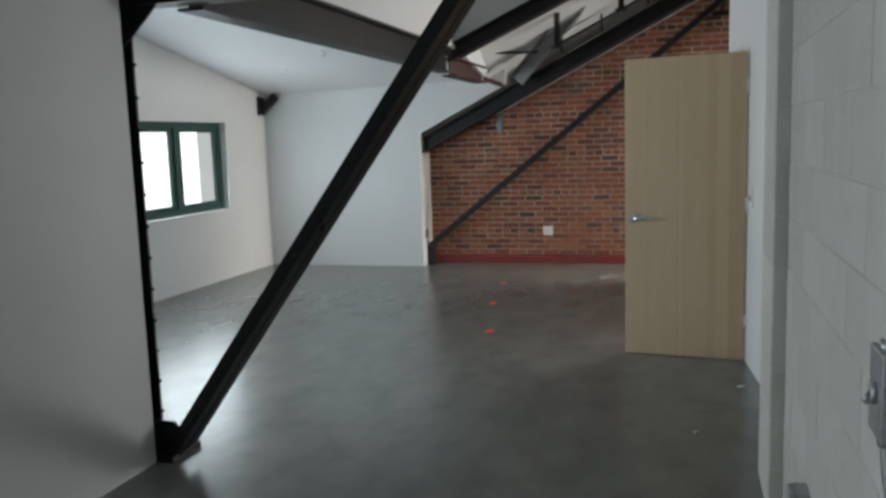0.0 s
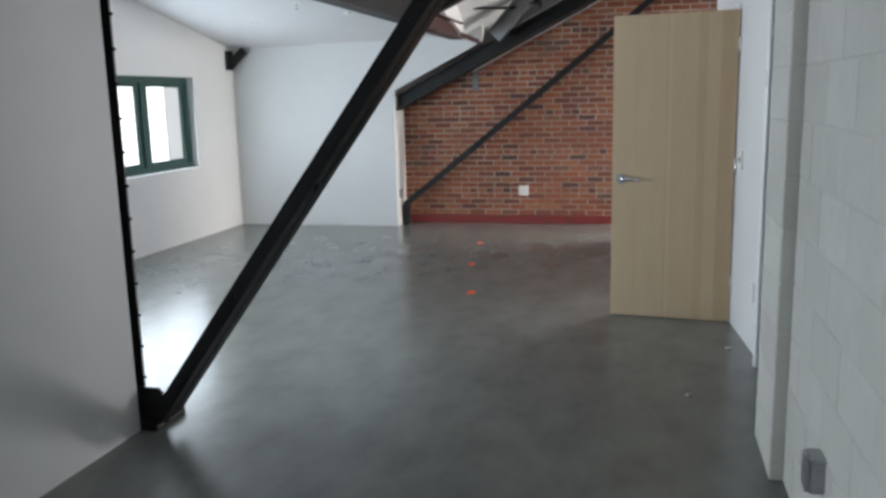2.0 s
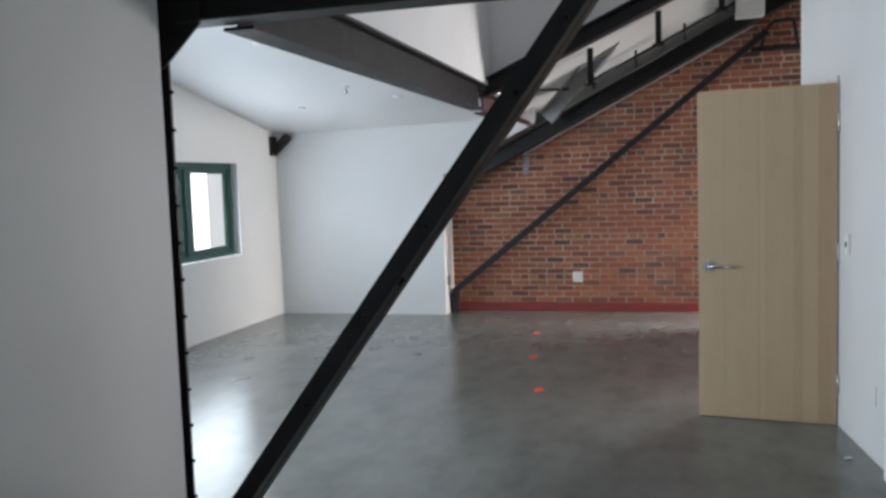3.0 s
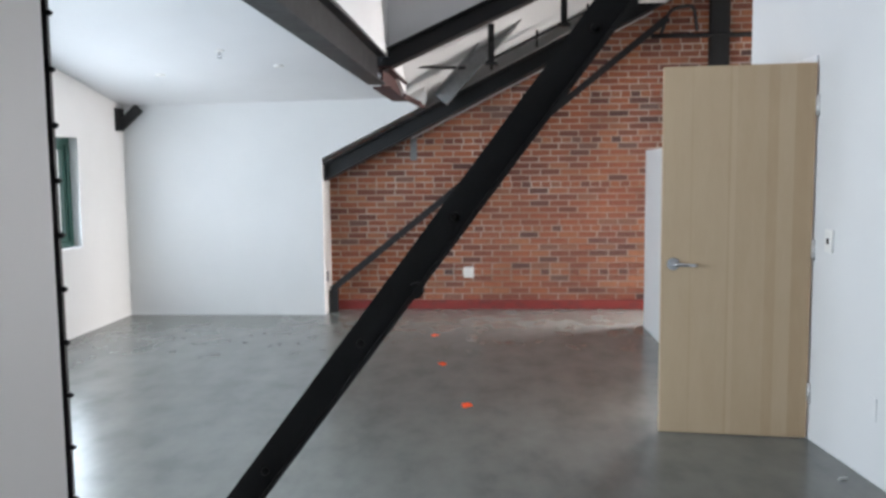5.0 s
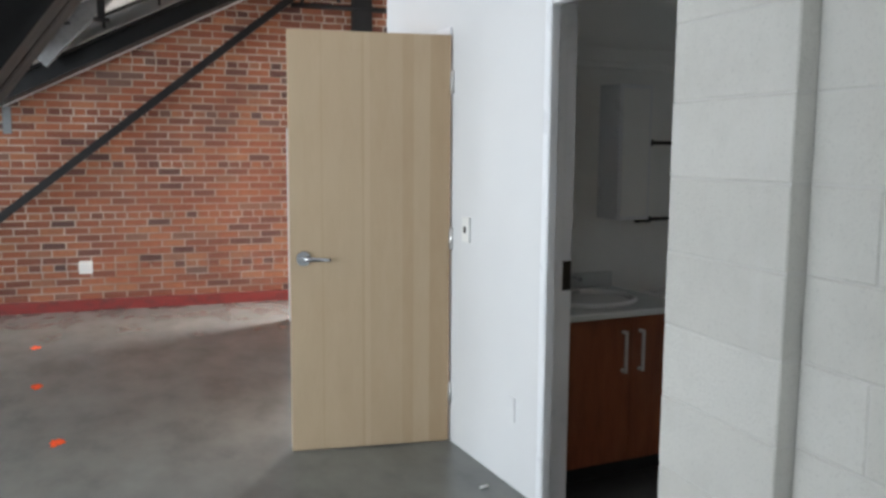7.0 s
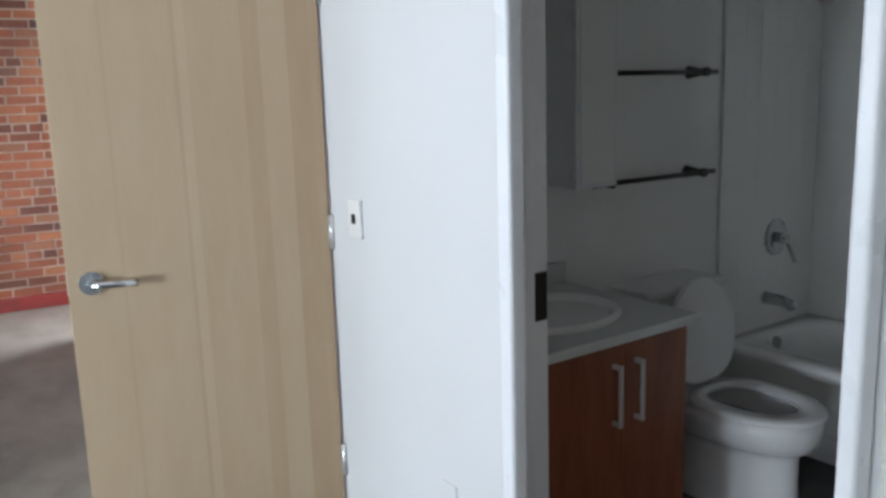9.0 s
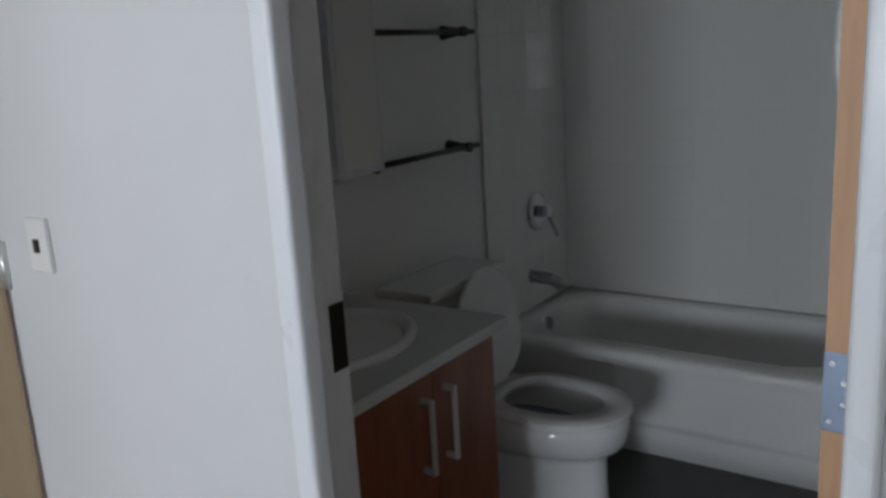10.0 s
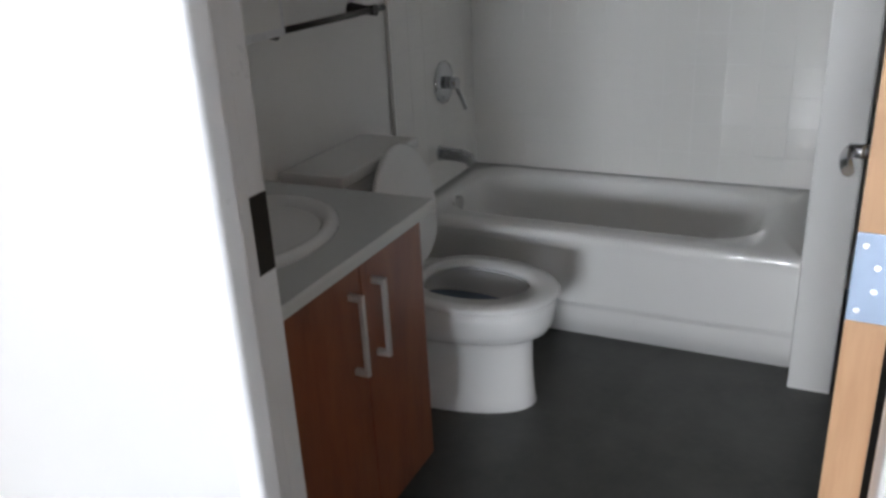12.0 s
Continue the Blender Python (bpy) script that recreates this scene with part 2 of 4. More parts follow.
def prism(pts, a, b, axis):
    """A polygon in the other two axes, extruded from a to b along axis."""
    bm = bmesh.new()

    def at(p, c):
        return {"x": (c, p[0], p[1]), "y": (p[0], c, p[1]), "z": (p[0], p[1], c)}[axis]
    lo, hi = [bm.verts.new(at(p, a)) for p in pts], [bm.verts.new(at(p, b)) for p in pts]
    bm.faces.new(lo[::-1]), bm.faces.new(hi)
    n = len(pts)
    for i in range(n):
        bm.faces.new((lo[i], lo[(i + 1) % n], hi[(i + 1) % n], hi[i]))
    bmesh.ops.recalc_face_normals(bm, faces=bm.faces)
    return bm


def tube(bm, pts, r, seg=12, cap=True):
    """A round bar through the points."""
    pts = [Vector(p) for p in pts]
    rings = []
    up = None
    for i, p in enumerate(pts):
        d = (pts[min(i + 1, len(pts) - 1)] - pts[max(i - 1, 0)]).normalized()
        if up is None:
            up = d.orthogonal().normalized()
        up = (up - d * up.dot(d)).normalized()
        side = d.cross(up)
        rr = r[i] if isinstance(r, (list, tuple)) else r
        rings.append([bm.verts.new(p + rr * (math.cos(k * math.tau / seg) * up + math.sin(k * math.tau / seg) * side)) for k in range(seg)])
    for a, b in zip(rings, rings[1:]):
        for k in range(seg):
            f = bm.faces.new((a[k], a[(k + 1) % seg], b[(k + 1) % seg], b[k]))
            f.smooth = True
    if cap:
        bm.faces.new(rings[0][::-1]), bm.faces.new(rings[-1])
    return bm


def tubes(*specs):
    bm = bmesh.new()
    for pts, r in specs:
        tube(bm, pts, r)
    return bm


def bar(bm, a, b, w, h, up=(0, 0, 1), off=(0, 0)):
    """A rectangular bar from a to b, w across and h along up."""
    a, b = Vector(a), Vector(b)
    d = (b - a).normalized()
    s = d.cross(Vector(up)).normalized()
    u = s.cross(d).normalized()
    q = [(-w / 2, -h / 2), (w / 2, -h / 2), (w / 2, h / 2), (-w / 2, h / 2)]
    lo = [bm.verts.new(a + s * (x + off[0]) + u * (y + off[1])) for x, y in q]
    hi = [bm.verts.new(b + s * (x + off[0]) + u * (y + off[1])) for x, y in q]
    fs = [bm.faces.new(lo[::-1]), bm.faces.new(hi)] + [bm.faces.new((lo[i], lo[(i + 1) % 4], hi[(i + 1) % 4], hi[i])) for i in range(4)]
    return fs


def loft(rings, close_ends=True, smooth=True):
    bm = bmesh.new()
    vs = [[bm.verts.new(p) for p in r] for r in rings]
    n = len(vs[0])
    for a, b in zip(vs, vs[1:]):
        for k in range(n):
            f = bm.faces.new((a[k], a[(k + 1) % n], b[(k + 1) % n], b[k]))
            f.smooth = smooth
    if close_ends:
        bm.faces.new(vs[0][::-1]), bm.faces.new(vs[-1])
    bmesh.ops.recalc_face_normals(bm, faces=bm.faces)
    return bm


def mesh_of(name, bm, mat):
    me = bpy.data.meshes.new(name)
    bm.normal_update()
    bm.to_mesh(me)
    bm.free()
    me.materials.append(mat)
    return me


def part(name, bm, mat, parent, label=""):
    ob = new(name, mesh_of(name, bm, mat))
    ob.parent = parent
    return tagged(ob, label)


def thing(name, bm, mat, label, category, kind="", group=""):
    """A top-level thing: a mesh, or an Empty where bm is None."""
    ob = new(name, mesh_of(name, bm, mat) if bm else None)
    return tagged(ob, label, category, group, kind)


def structure(name, bm, mat, label, category):
    return thing(name, bm, mat, label, category, "structure")


# ---------------------------------------------------------------- shell of the loft
structure("floor", boxes((-6.2, 3.4, -4.6, 7.4, -0.2, 0)), FLOOR, "polished grey concrete floor slab, mottled and glossy", "floor")
structure("ground", boxes((-60, 60, -60, 60, -6.2, -6.0)), BLOCK, "plain pale ground far below the windows", "ground")

# left wall with its window opening
WY0, WY1, WZ0, WZ1 = 3.97, 5.64, 0.82, 1.83
LX = -5.58
WIN_Y = [(WY0 - 2.3 * i, WY1 - 2.3 * i) for i in range(4)]
structure("wall_west", boxes((LX - 0.4, LX, -4.6, 7.4, 0, WZ0), (LX - 0.4, LX, -4.6, 7.4, WZ1, 4.6), (LX - 0.4, LX, WY1, 7.4, WZ0, WZ1), (LX - 0.4, LX, -4.6, WIN_Y[3][0], WZ0, WZ1),
          *[(LX - 0.4, LX, WIN_Y[i + 1][1], WIN_Y[i][0], WZ0, WZ1) for i in range(3)]),
          WHITE, "white painted plaster wall with a window", "wall")
# back wall, furred white, cut off along the sloping truss chord
structure("wall_north_white", prism([(LX, 0), (-3.5, 0), (-3.5, 1.63), (-2.42, 2.17), (-2.42, 2.7), (LX, 2.7)], 6.6, 6.99, "y"),
          WHITE, "white furred wall cut along a sloping steel chord", "wall")


def ceil_z(x, y):
    return 2.19 + 0.015 * (x + 5.5) + 0.185 * (6.6 - y)


def slab(quad, thick):
    """A sloping slab whose underside is the quad."""
    lo = [Vector(p) for p in quad]
    return loft([lo, [p + Vector((0, 0, thick)) for p in lo]], smooth=False)


structure("ceiling_sloped", slab([(x, y, ceil_z(x, y)) for x, y in ((-6.0, -4.6), (-2.66, -4.6), (-2.66, 7.2), (-6.0, 7.2))], 0.12),
          CEIL, "white sloping ceiling with sprinklers", "ceiling")
structure("rooflight_cheek", prism([(-4.6, 2.445), (4.98, 2.445), (5.5, 2.4), (7.0, 2.12), (7.0, 3.2), (5.28, 3.2), (5.18, 4.6), (-4.6, 4.6)], -2.66, -2.6, "x"), CEIL, "white upright cheek above the steel beam", "wall")
structure("rooflight_end", prism([(-2.6, 2.44), (3.3, 5.03), (3.3, 5.2), (-2.6, 5.2)], 5.19, 5.27, "y"), CEIL, "white upright end wall above the sloping beam", "wall")
structure("ceiling_north_slope", slab([(-2.655, 5.27, 2.95), (3.3, 5.27, 5.85), (3.3, 7.05, 4.98), (-2.655, 7.05, 1.99)], 0.1),
          CEIL, "white sloping roof lining between two trusses", "ceiling")
RX0, RX1, RY0, RY1 = -1.9, -0.1, 0.8, 4.0
# the opening at y -3.1 to -0.1 is unseen, cut for the added entry lamp
structure("ceiling_high", boxes((-2.6, RX0, -0.1, 5.19, 4.4, 4.6), (-2.6, RX0, -4.6, -3.1, 4.4, 4.6), (-2.6, -2.5, -3.1, -0.1, 4.4, 4.6), (RX1, 3.3, -4.6, 5.19, 4.4, 4.6), (RX0, RX1, -0.1, RY0, 4.4, 4.6), (RX0, RX1, -4.6, -3.1, 4.4, 4.6), (-1.2, RX1, -3.1, -0.1, 4.4, 4.6), (RX0, RX1, RY1, 5.19, 4.4, 4.6)),
          CEIL, "high white ceiling with a rooflight and an added entry opening", "ceiling")
structure("wall_south", boxes((-6.0, 3.4, -4.8, -4.6, 0, 4.9)), WHITE, "plain white wall closing the entry end", "wall")
SY0, SY1, SZ0, SZ1 = 6.0, 6.93, 0.3, 2.3
structure("wall_east", boxes((3.2, 3.4, -4.6, SY0, 0, 5.3), (3.2, 3.4, SY1, 7.4, 0, 5.3), (3.2, 3.4, SY0, SY1, 0, SZ0), (3.2, 3.4, SY0, SY1, SZ1, 5.3)),
          WHITE, "white wall with a tall side window", "wall")
# doorway widened to y -4.0, unseen, to let the fourth window's light through
structure("wall_partition", prism([(-4.6, 0), (-4.0, 0), (-4.0, 2.03), (-0.75, 2.03), (-0.75, 0), (0.345, 0), (0.345, 4.39), (-4.6, 4.39)], -3.05, -2.91, "x"), WHITE, "white painted partition ending at a steel column", "wall")
structure("trim_partition", boxes((-2.91, -2.888, -0.75, -0.64, 0, 2.1), (-2.91, -2.888, -4.1, -4.0, 0, 2.1), (-2.91, -2.888, -4.0, -0.75, 2.0, 2.1), bevel=0.004),
          TRIM, "white door casing on the partition", "trim")

# right wall with bathroom opening and the second doorway
BY0, BY1, BH = 0.985, 1.814, 2.08
DY0, DY1, DH = 2.775, 3.585, 2.065
T = 0.09
structure("wall_bath", prism([(0.7, 0), (BY0, 0), (BY0, BH), (BY1, BH), (BY1, 0), (DY0, 0), (DY0, DH), (DY1, DH), (DY1, 0), (3.64, 0), (3.64, 4.4), (0.7, 4.4)], 0, T, "x"),
          WHITE, "white painted wall with two door openings", "wall")
structure("wall_pony", boxes((-0.32, -0.2, 4.3, 5.99, 0, 1.66), bevel=0.004), WHITE, "low white half wall with a plain top", "wall")

# bathroom shell
NY, EX = 2.5, 2.41
structure("wall_bath_north", boxes((T, 3.2, NY, NY + 0.1, 0, 4.4)), BATHW, "white bathroom wall behind the vanity", "wall")
structure("wall_bath_east", boxes((EX, EX + 0.1, -0.6, NY + 0.05, 0, 2.5)), BATHW, "white bathroom end wall beside the tub", "wall")
structure("wall_bath_south", boxes((T, EX + 0.3, -0.5, -0.4, 0, 2.5)), BATHW, "white bathroom wall opposite the vanity", "wall")
structure("wall_bath_west", boxes((0.005, T, -0.4, 0.7, 0, 2.5)), BATHW, "white bathroom wall beside its door", "wall")
structure("wall_tub_stub", boxes((1.595, EX, 0.998, 1.118, 0, 2.46), bevel=0.006), BATHW, "white stub wall at the foot of the tub", "wall")
structure("ceiling_bath", boxes((T, EX + 0.3, -0.4, NY, 2.46, 2.56)), BATHW, "white bathroom ceiling", "ceiling")
structure("floor_bath", boxes((0.06, EX + 0.3, -0.4, NY, 0.0, 0.006)), DFLOOR, "dark charcoal bathroom floor", "floor")
structure("trim_bath_soffit", boxes((T, 1.68, NY - 0.035, NY, 1.93, 2.0), (T, 1.68, NY - 0.02, NY, 1.9, 1.93), bevel=0.004), BATHW, "white moulding along the bathroom wall", "trim")


def casing(name, y0, y1, h, w, label):
    """Pressed door frame: rounded face bead, stop towards the room, rabbet towards the bathroom."""
    d, b = 0.013, 0.038
    bm = boxes((-0.02, 0.046, y1 - d, y1 + 0.004, 0, h + 0.004), (-0.02, 0.046, y0 - 0.004, y0 + 0.012, 0, h + 0.004), (-0.02, 0.046, y0 + 0.012, y1 - d, h - d, h + 0.004), bevel=0.003)
    for s in ((0.045, T + 0.004, y1 - 0.004, y1 + 0.004, 0, h), (0.045, T + 0.004, y0 - 0.004, y0 + 0.006, 0, h), (0.045, T + 0.004, y0 + 0.006, y1 - 0.004, h - 0.01, h + 0.003)):
        box(bm, *s, bevel=0.001)
    for s in ((-0.05, 0.0, y1 - b, y1 + w, 0, h + w), (-0.05, 0.0, y0 - 0.022, y0 + 0.013, 0, h + w), (-0.05, 0.0, y0 + 0.013, y1 - b, h - b, h + w)):
        box(bm, *s, bevel=0.013, seg=5)
    return structure(name, bm, TRIM, label, "trim")


casing("trim_bath_door", BY0, BY1, BH, 0.01, "glossy white moulded casing round the bathroom door")
bm = boxes((-0.012, T + 0.012, DY0 - 0.022, DY0 + 0.02, 0, DH + 0.02), (-0.012, T + 0.012, DY1 - 0.02, DY1 + 0.022, 0, DH + 0.02), (-0.012, T + 0.012, DY0, DY1, DH - 0.02, DH + 0.02), bevel=0.003)
structure("trim_door_frame", bm, TRIM, "slim white metal frame of the open doorway", "trim")

# ---------------------------------------------------------------- window
WX = LX - 0.11


def sliding_window(name, y0, y1, ym):
    win = structure(name, None, None, "green painted sliding window with two bright panes", "window")
    z0, z1 = WZ0, WZ1
    for nm, sp in (("sill_rail", (WX - 0.05, WX + 0.03, y0, y1, z0, z0 + 0.06)), ("head_rail", (WX - 0.05, WX + 0.03, y0, y1, z1 - 0.06, z1)),
                   ("side_rail", (WX - 0.05, WX + 0.03, y0, y0 + 0.06, z0 + 0.06, z1 - 0.06)), ("side_rail", (WX - 0.05, WX + 0.03, y1 - 0.06, y1, z0 + 0.06, z1 - 0.06)),
                   ("mullion", (WX - 0.04, WX + 0.02, ym - 0.04, ym + 0.04, z0 + 0.06, z1 - 0.06))):
        part(nm, boxes(sp, bevel=0.004), GREEN, win)
    for a, b, dx in ((y0 + 0.06, ym - 0.04, -0.015), (ym + 0.04, y1 - 0.06, 0.0)):
        xa, xb = WX - 0.03 + dx, WX + 0.012 + dx
        sash = part("sash", boxes((xa, xb, a, a + 0.05, z0 + 0.06, z1 - 0.06), (xa, xb, b - 0.05, b, z0 + 0.06, z1 - 0.06), (xa, xb, a + 0.05, b - 0.05, z0 + 0.06, z0 + 0.11), (xa, xb, a + 0.05, b - 0.05, z1 - 0.11, z1 - 0.06), bevel=0.003), GREEN, win)
        g = part("pane", boxes((WX - 0.012 + dx, WX - 0.006 + dx, a + 0.045, b - 0.045, z0 + 0.105, z1 - 0.105)), GLASS, sash)
        g.visible_shadow = False
    part("window_sill", boxes((LX - 0.08, LX + 0.012, y0, y1, z0 - 0.012, z0 + 0.004), bevel=0.003), TRIM, win)


# the fourth window is out of view, added as an opening for its lamp
for i, (y0, y1) in enumerate(WIN_Y):
    sliding_window("window_%d" % (i + 1), y0, y1, y0 + 0.81)
structure("backdrop_west", boxes((-14.02, -14, -12, 22, -6, 12)), GLOW, "overexposed pale sky outside the window", "backdrop")
structure("backdrop_east", boxes((9.98, 10.0, -4, 16, -6, 10)), GLOW, "overexposed pale sky outside the side window", "backdrop")

# ---------------------------------------------------------------- steel frame
def angle_bar(bm, a, b, leg, t, up, flip=1):
    """An L section: one leg along up, one across."""
    bar(bm, a, b, t, leg, up, (flip * t / 2, 0))
    bar(bm, a, b, leg * 0.8, t, up, (flip * leg * 0.4, -leg / 2 + t / 2))


def rivets(bm, pts, axis, r=0.014):
    for p in pts:
        d = Vector(axis).normalized()
        tube(bm, [Vector(p), Vector(p) + d * 0.008, Vector(p) + d * 0.014], [r, r * 0.85, r * 0.4], 8)


# column at the end of the partition
col = thing("steel_column", None, None, "black painted riveted steel column on a base plate", "column")
part("shaft", boxes((-3.09, -2.965, 0.36, 0.375, 0.03, 4.39), (-3.09, -2.965, 0.525, 0.54, 0.03, 4.39), (-3.03, -3.01, 0.375, 0.525, 0.03, 4.39)), STEEL, col)
part("base_plate", boxes((-3.1, -2.79, 0.345, 0.6, 0, 0.03), bevel=0.004), STEEL, col)
part("foot_gusset", prism([(-2.966, 0.03), (-2.76, 0.03), (-2.73, 0.13), (-2.8, 0.2), (-2.966, 0.2)], 0.39, 0.405, "y"), STEEL, col)
part("head_gusset", prism([(-3.0, 2.02), (-2.93, 2.05), (-2.75, 2.22), (-2.75, 2.46), (-3.0, 2.46)], 0.44, 0.455, "y"), STEEL, col)
bm = bmesh.new()
rivets(bm, [(x, 0.361, 0.15 + 0.16 * i) for i in range(26) for x in (-2.985, -3.06)], (0, -1, 0))
rivets(bm, [(-2.964, y, 0.2 + 0.16 * i) for i in range(25) for y in (0.367, 0.532)], (1, 0, 0), 0.01)
part("rivet_rows", bm, STEEL, col)
col.location.x = -0.03


def line_xz(x, p, q):
    return p[1] + (x - p[0]) * (q[1] - p[1]) / (q[0] - p[0])


# the near diagonal brace: two angles back to back with stitch bolts
brace = thing("diagonal_brace", None, None, "black steel diagonal brace of paired angles", "brace")
A, B = Vector((-2.797, 0.385, 0.09)), Vector((-0.595, 0.235, 3.0))
d = (B - A).normalized()
for s in (1, -1):
    bm = bmesh.new()
    bar(bm, A + Vector((0, 0.012 * s, 0)), B + Vector((0, 0.012 * s, 0)), 0.012, 0.085, (-d.z, 0, d.x))
    bar(bm, A + Vector((0, 0.055 * s, 0)), B + Vector((0, 0.055 * s, 0)), 0.075, 0.012, (-d.z, 0, d.x), (0, -0.037))
    part("angle", bm, STEEL, brace)
for t in (0.2, 0.75, 1.2, 1.62, 2.2, 2.5):
    bm = bmesh.new()
    rivets(bm, [A + d * t + Vector((0, -0.018, 0))], (0, -1, 0), 0.012)
    part("bolt", bm, STEEL, brace)
part("bolt_head", tubes(([A + d * 1.42 + Vector((0.02, -0.02, -0.03)), A + d * 1.42 + Vector((0.02, -0.06, -0.03))], 0.02)), STEEL, brace)

tie = thing("tie_beam", None, None, "black horizontal steel tie beam of the near truss", "beam")
part("web", boxes((-2.88, 1.2, 0.485, 0.497, 2.23, 2.42)), STEEL, tie)
part("bottom_flange", boxes((-2.88, 1.2, 0.42, 0.56, 2.22, 2.234)), STEEL, tie)
part("top_flange", boxes((-2.88, 1.2, 0.42, 0.56, 2.414, 2.43)), STEEL, tie)


def i_beam_y(name, x, y0, y1, z0, z1, w, mat, label):
    b = thing(name, None, None, label, "beam")
    part("web", boxes((x - 0.008, x + 0.008, y0, y1, z0 + 0.014, z1 - 0.014)), mat, b)
    part("bottom_flange", boxes((x - w / 2, x + w / 2, y0, y1, z0, z0 + 0.015)), mat, b)
    part("top_flange", boxes((x - w / 2, x + w / 2, y0, y1, z1 - 0.015, z1)), mat, b)
    return b


i_beam_y("purlin_beam", -2.68, 0.57, 4.98, 2.2, 2.44, 0.14, STEEL, "black steel beam running under the ceiling edge")
red = i_beam_y("beam_stub", -2.64, 4.99, 6.3, 2.17, 2.35, 0.15, RUST, "reddish primed steel stub at the beam's end")
bm = bmesh.new()
bar(bm, (-2.6, 6.28, 2.22), (-2.44, 6.66, 2.15), 0.02, 0.05)
part("splice_plate", bm, RUST, red)


def chord(name, p, q, x0, x1, y0, y1, depth, label):
    """A sloping built-up chord in the xz plane; p and q lie on its underside."""
    c = thing(name, None, None, label, "truss chord")
    a, b = Vector((x0, 0, line_xz(x0, p, q))), Vector((x1, 0, line_xz(x1, p, q)))
    d = (b - a).normalized()
    n = Vector((-d.z, 0, d.x))
    ym = (y0 + y1) / 2
    for nm, lo, hi, ya, yb in (("web", 0.012, depth - 0.012, ym - 0.008, ym + 0.008), ("bottom_flange", 0, 0.014, y0, y1), ("top_flange", depth - 0.014, depth, y0, y1)):
        pts = [a + n * lo, b + n * lo, b + n * hi, a + n * hi]
        part(nm, prism([(v.x, v.z) for v in pts], ya, yb, "y"), STEEL, c)
    return c, a, d, n


chord("sloping_chord", (-3.41, 1.44), (-0.24, 3.03), -3.49, 3.0, 6.66, 6.9, 0.165, "black sloping steel chord in front of the brick")
strip = thing("edge_flashing", None, None, "thin pale metal strip under the sloping chord", "flashing")
bm = bmesh.new()
bar(bm, (-2.6, 6.93, 1.835), (-0.1, 6.93, 3.09), 0.03, 0.014)
part("strip", bm, TRIM, strip)
chord("sloping_beam", (-2.58, 2.34), (-1.14, 2.98), -2.66, 3.0, 5.0, 5.16, 0.155, "black sloping steel beam across the rooflight")

thin = thing("wall_brace", None, None, "thin black steel diagonal in front of the brick", "brace")
for s in (1, -1):
    bm = bmesh.new()
    bar(bm, (-3.46, 6.78 + 0.014 * s, 0.24), (0.02, 6.78 + 0.014 * s, 3.0), 0.01, 0.07)
    bar(bm, (-3.46, 6.78 + 0.038 * s, 0.24), (0.02, 6.78 + 0.038 * s, 3.0), 0.05, 0.01, (0, 0, 1), (0, -0.03))
    part("angle", bm, STEEL, thin)
bm = bmesh.new()
box(bm, -3.49, -3.39, 6.76, 6.79, 0.0, 0.24)
part("foot_plate", bm, STEEL, thin)

post = thing("steel_post", None, None, "black steel post standing against the brick", "post")
part("shaft", boxes((0.48, 0.67, 6.88, 6.9, 0, 3.6), (0.48, 0.67, 6.96, 6.98, 0, 3.6), (0.565, 0.585, 6.9, 6.96, 0, 3.6)), STEEL, post)
hang = thing("strut_plate", None, None, "wide galvanised strut rising from the sloping chord", "strut")
bm = bmesh.new()
bar(bm, (-2.26, 6.5, 2.2), (-1.36, 6.42, 3.16), 0.02, 0.17, (-0.7, 0, 0.7))
bar(bm, (-2.31, 6.47, 2.26), (-1.42, 6.39, 3.22), 0.09, 0.015, (-0.7, 0, 0.7))
bar(bm, (-2.2, 6.47, 2.15), (-1.31, 6.39, 3.11), 0.09, 0.015, (-0.7, 0, 0.7))
part("plate", bm, GALV, hang)
for x, z0, z1 in ((-1.06, 2.85, 3.1), (-1.75, 2.5, 2.78), (-0.45, 3.15, 3.4)):
    st = thing("hanger_rod", None, None, "dark steel hanger between roof and chord", "rod", "", "roof hangers")
    part("rod", boxes((x - 0.03, x + 0.03, 6.2, 6.23, z0, z1 + 0.1)), STEEL, st)
    part("foot", boxes((x - 0.06, x + 0.06, 6.16, 6.27, z0, z0 + 0.02)), STEEL, st)


def bend(pts, r=0.06, n=5):
    """Rounded corners for a run of pipe."""
    pts = [Vector(p) for p in pts]
    out = [pts[0]]
    for a, b, c in zip(pts, pts[1:], pts[2:]):
        u, v = (a - b).normalized(), (c - b).normalized()
        for i in range(n + 1):
            t = i / n
            out.append((1 - t) ** 2 * (b + u * r) + 2 * t * (1 - t) * b + t * t * (b + v * r))
    return out + [pts[-1]]


pipe = thing("sprinkler_pipe", None, None, "thin dark sprinkler pipe along the sloping chord", "pipe")
part("run", tubes((bend([(-2.66, 6.2, 2.62), (-2.62, 6.25, 2.5), (-2.05, 6.45, 2.5), (-1.9, 6.55, 2.52), (0.2, 6.55, 3.52)]), 0.014)), STEEL, pipe)
for x in (-1.75, -1.3, -0.8, -0.3):
    z = 2.52 + (x + 1.9) * 0.476
    part("clip", tube(bmesh.new(), [(x, 6.55, z + 0.07), (x, 6.55, z + 0.02), (x, 6.57, z - 0.1)], 0.012, 8), STEEL, pipe)
pipe2 = thing("wall_pipe", None, None, "dark horizontal pipe on the brick wall", "pipe")
part("run", tubes(([(-0.12, 6.9, 2.84), (1.6, 6.9, 2.84)], 0.026), (bend([(-0.02, 6.88, 2.86), (0.06, 6.86, 3.1), (0.3, 6.86, 3.14), (0.34, 6.88, 2.88)], 0.08), 0.018)), STEEL, pipe2)
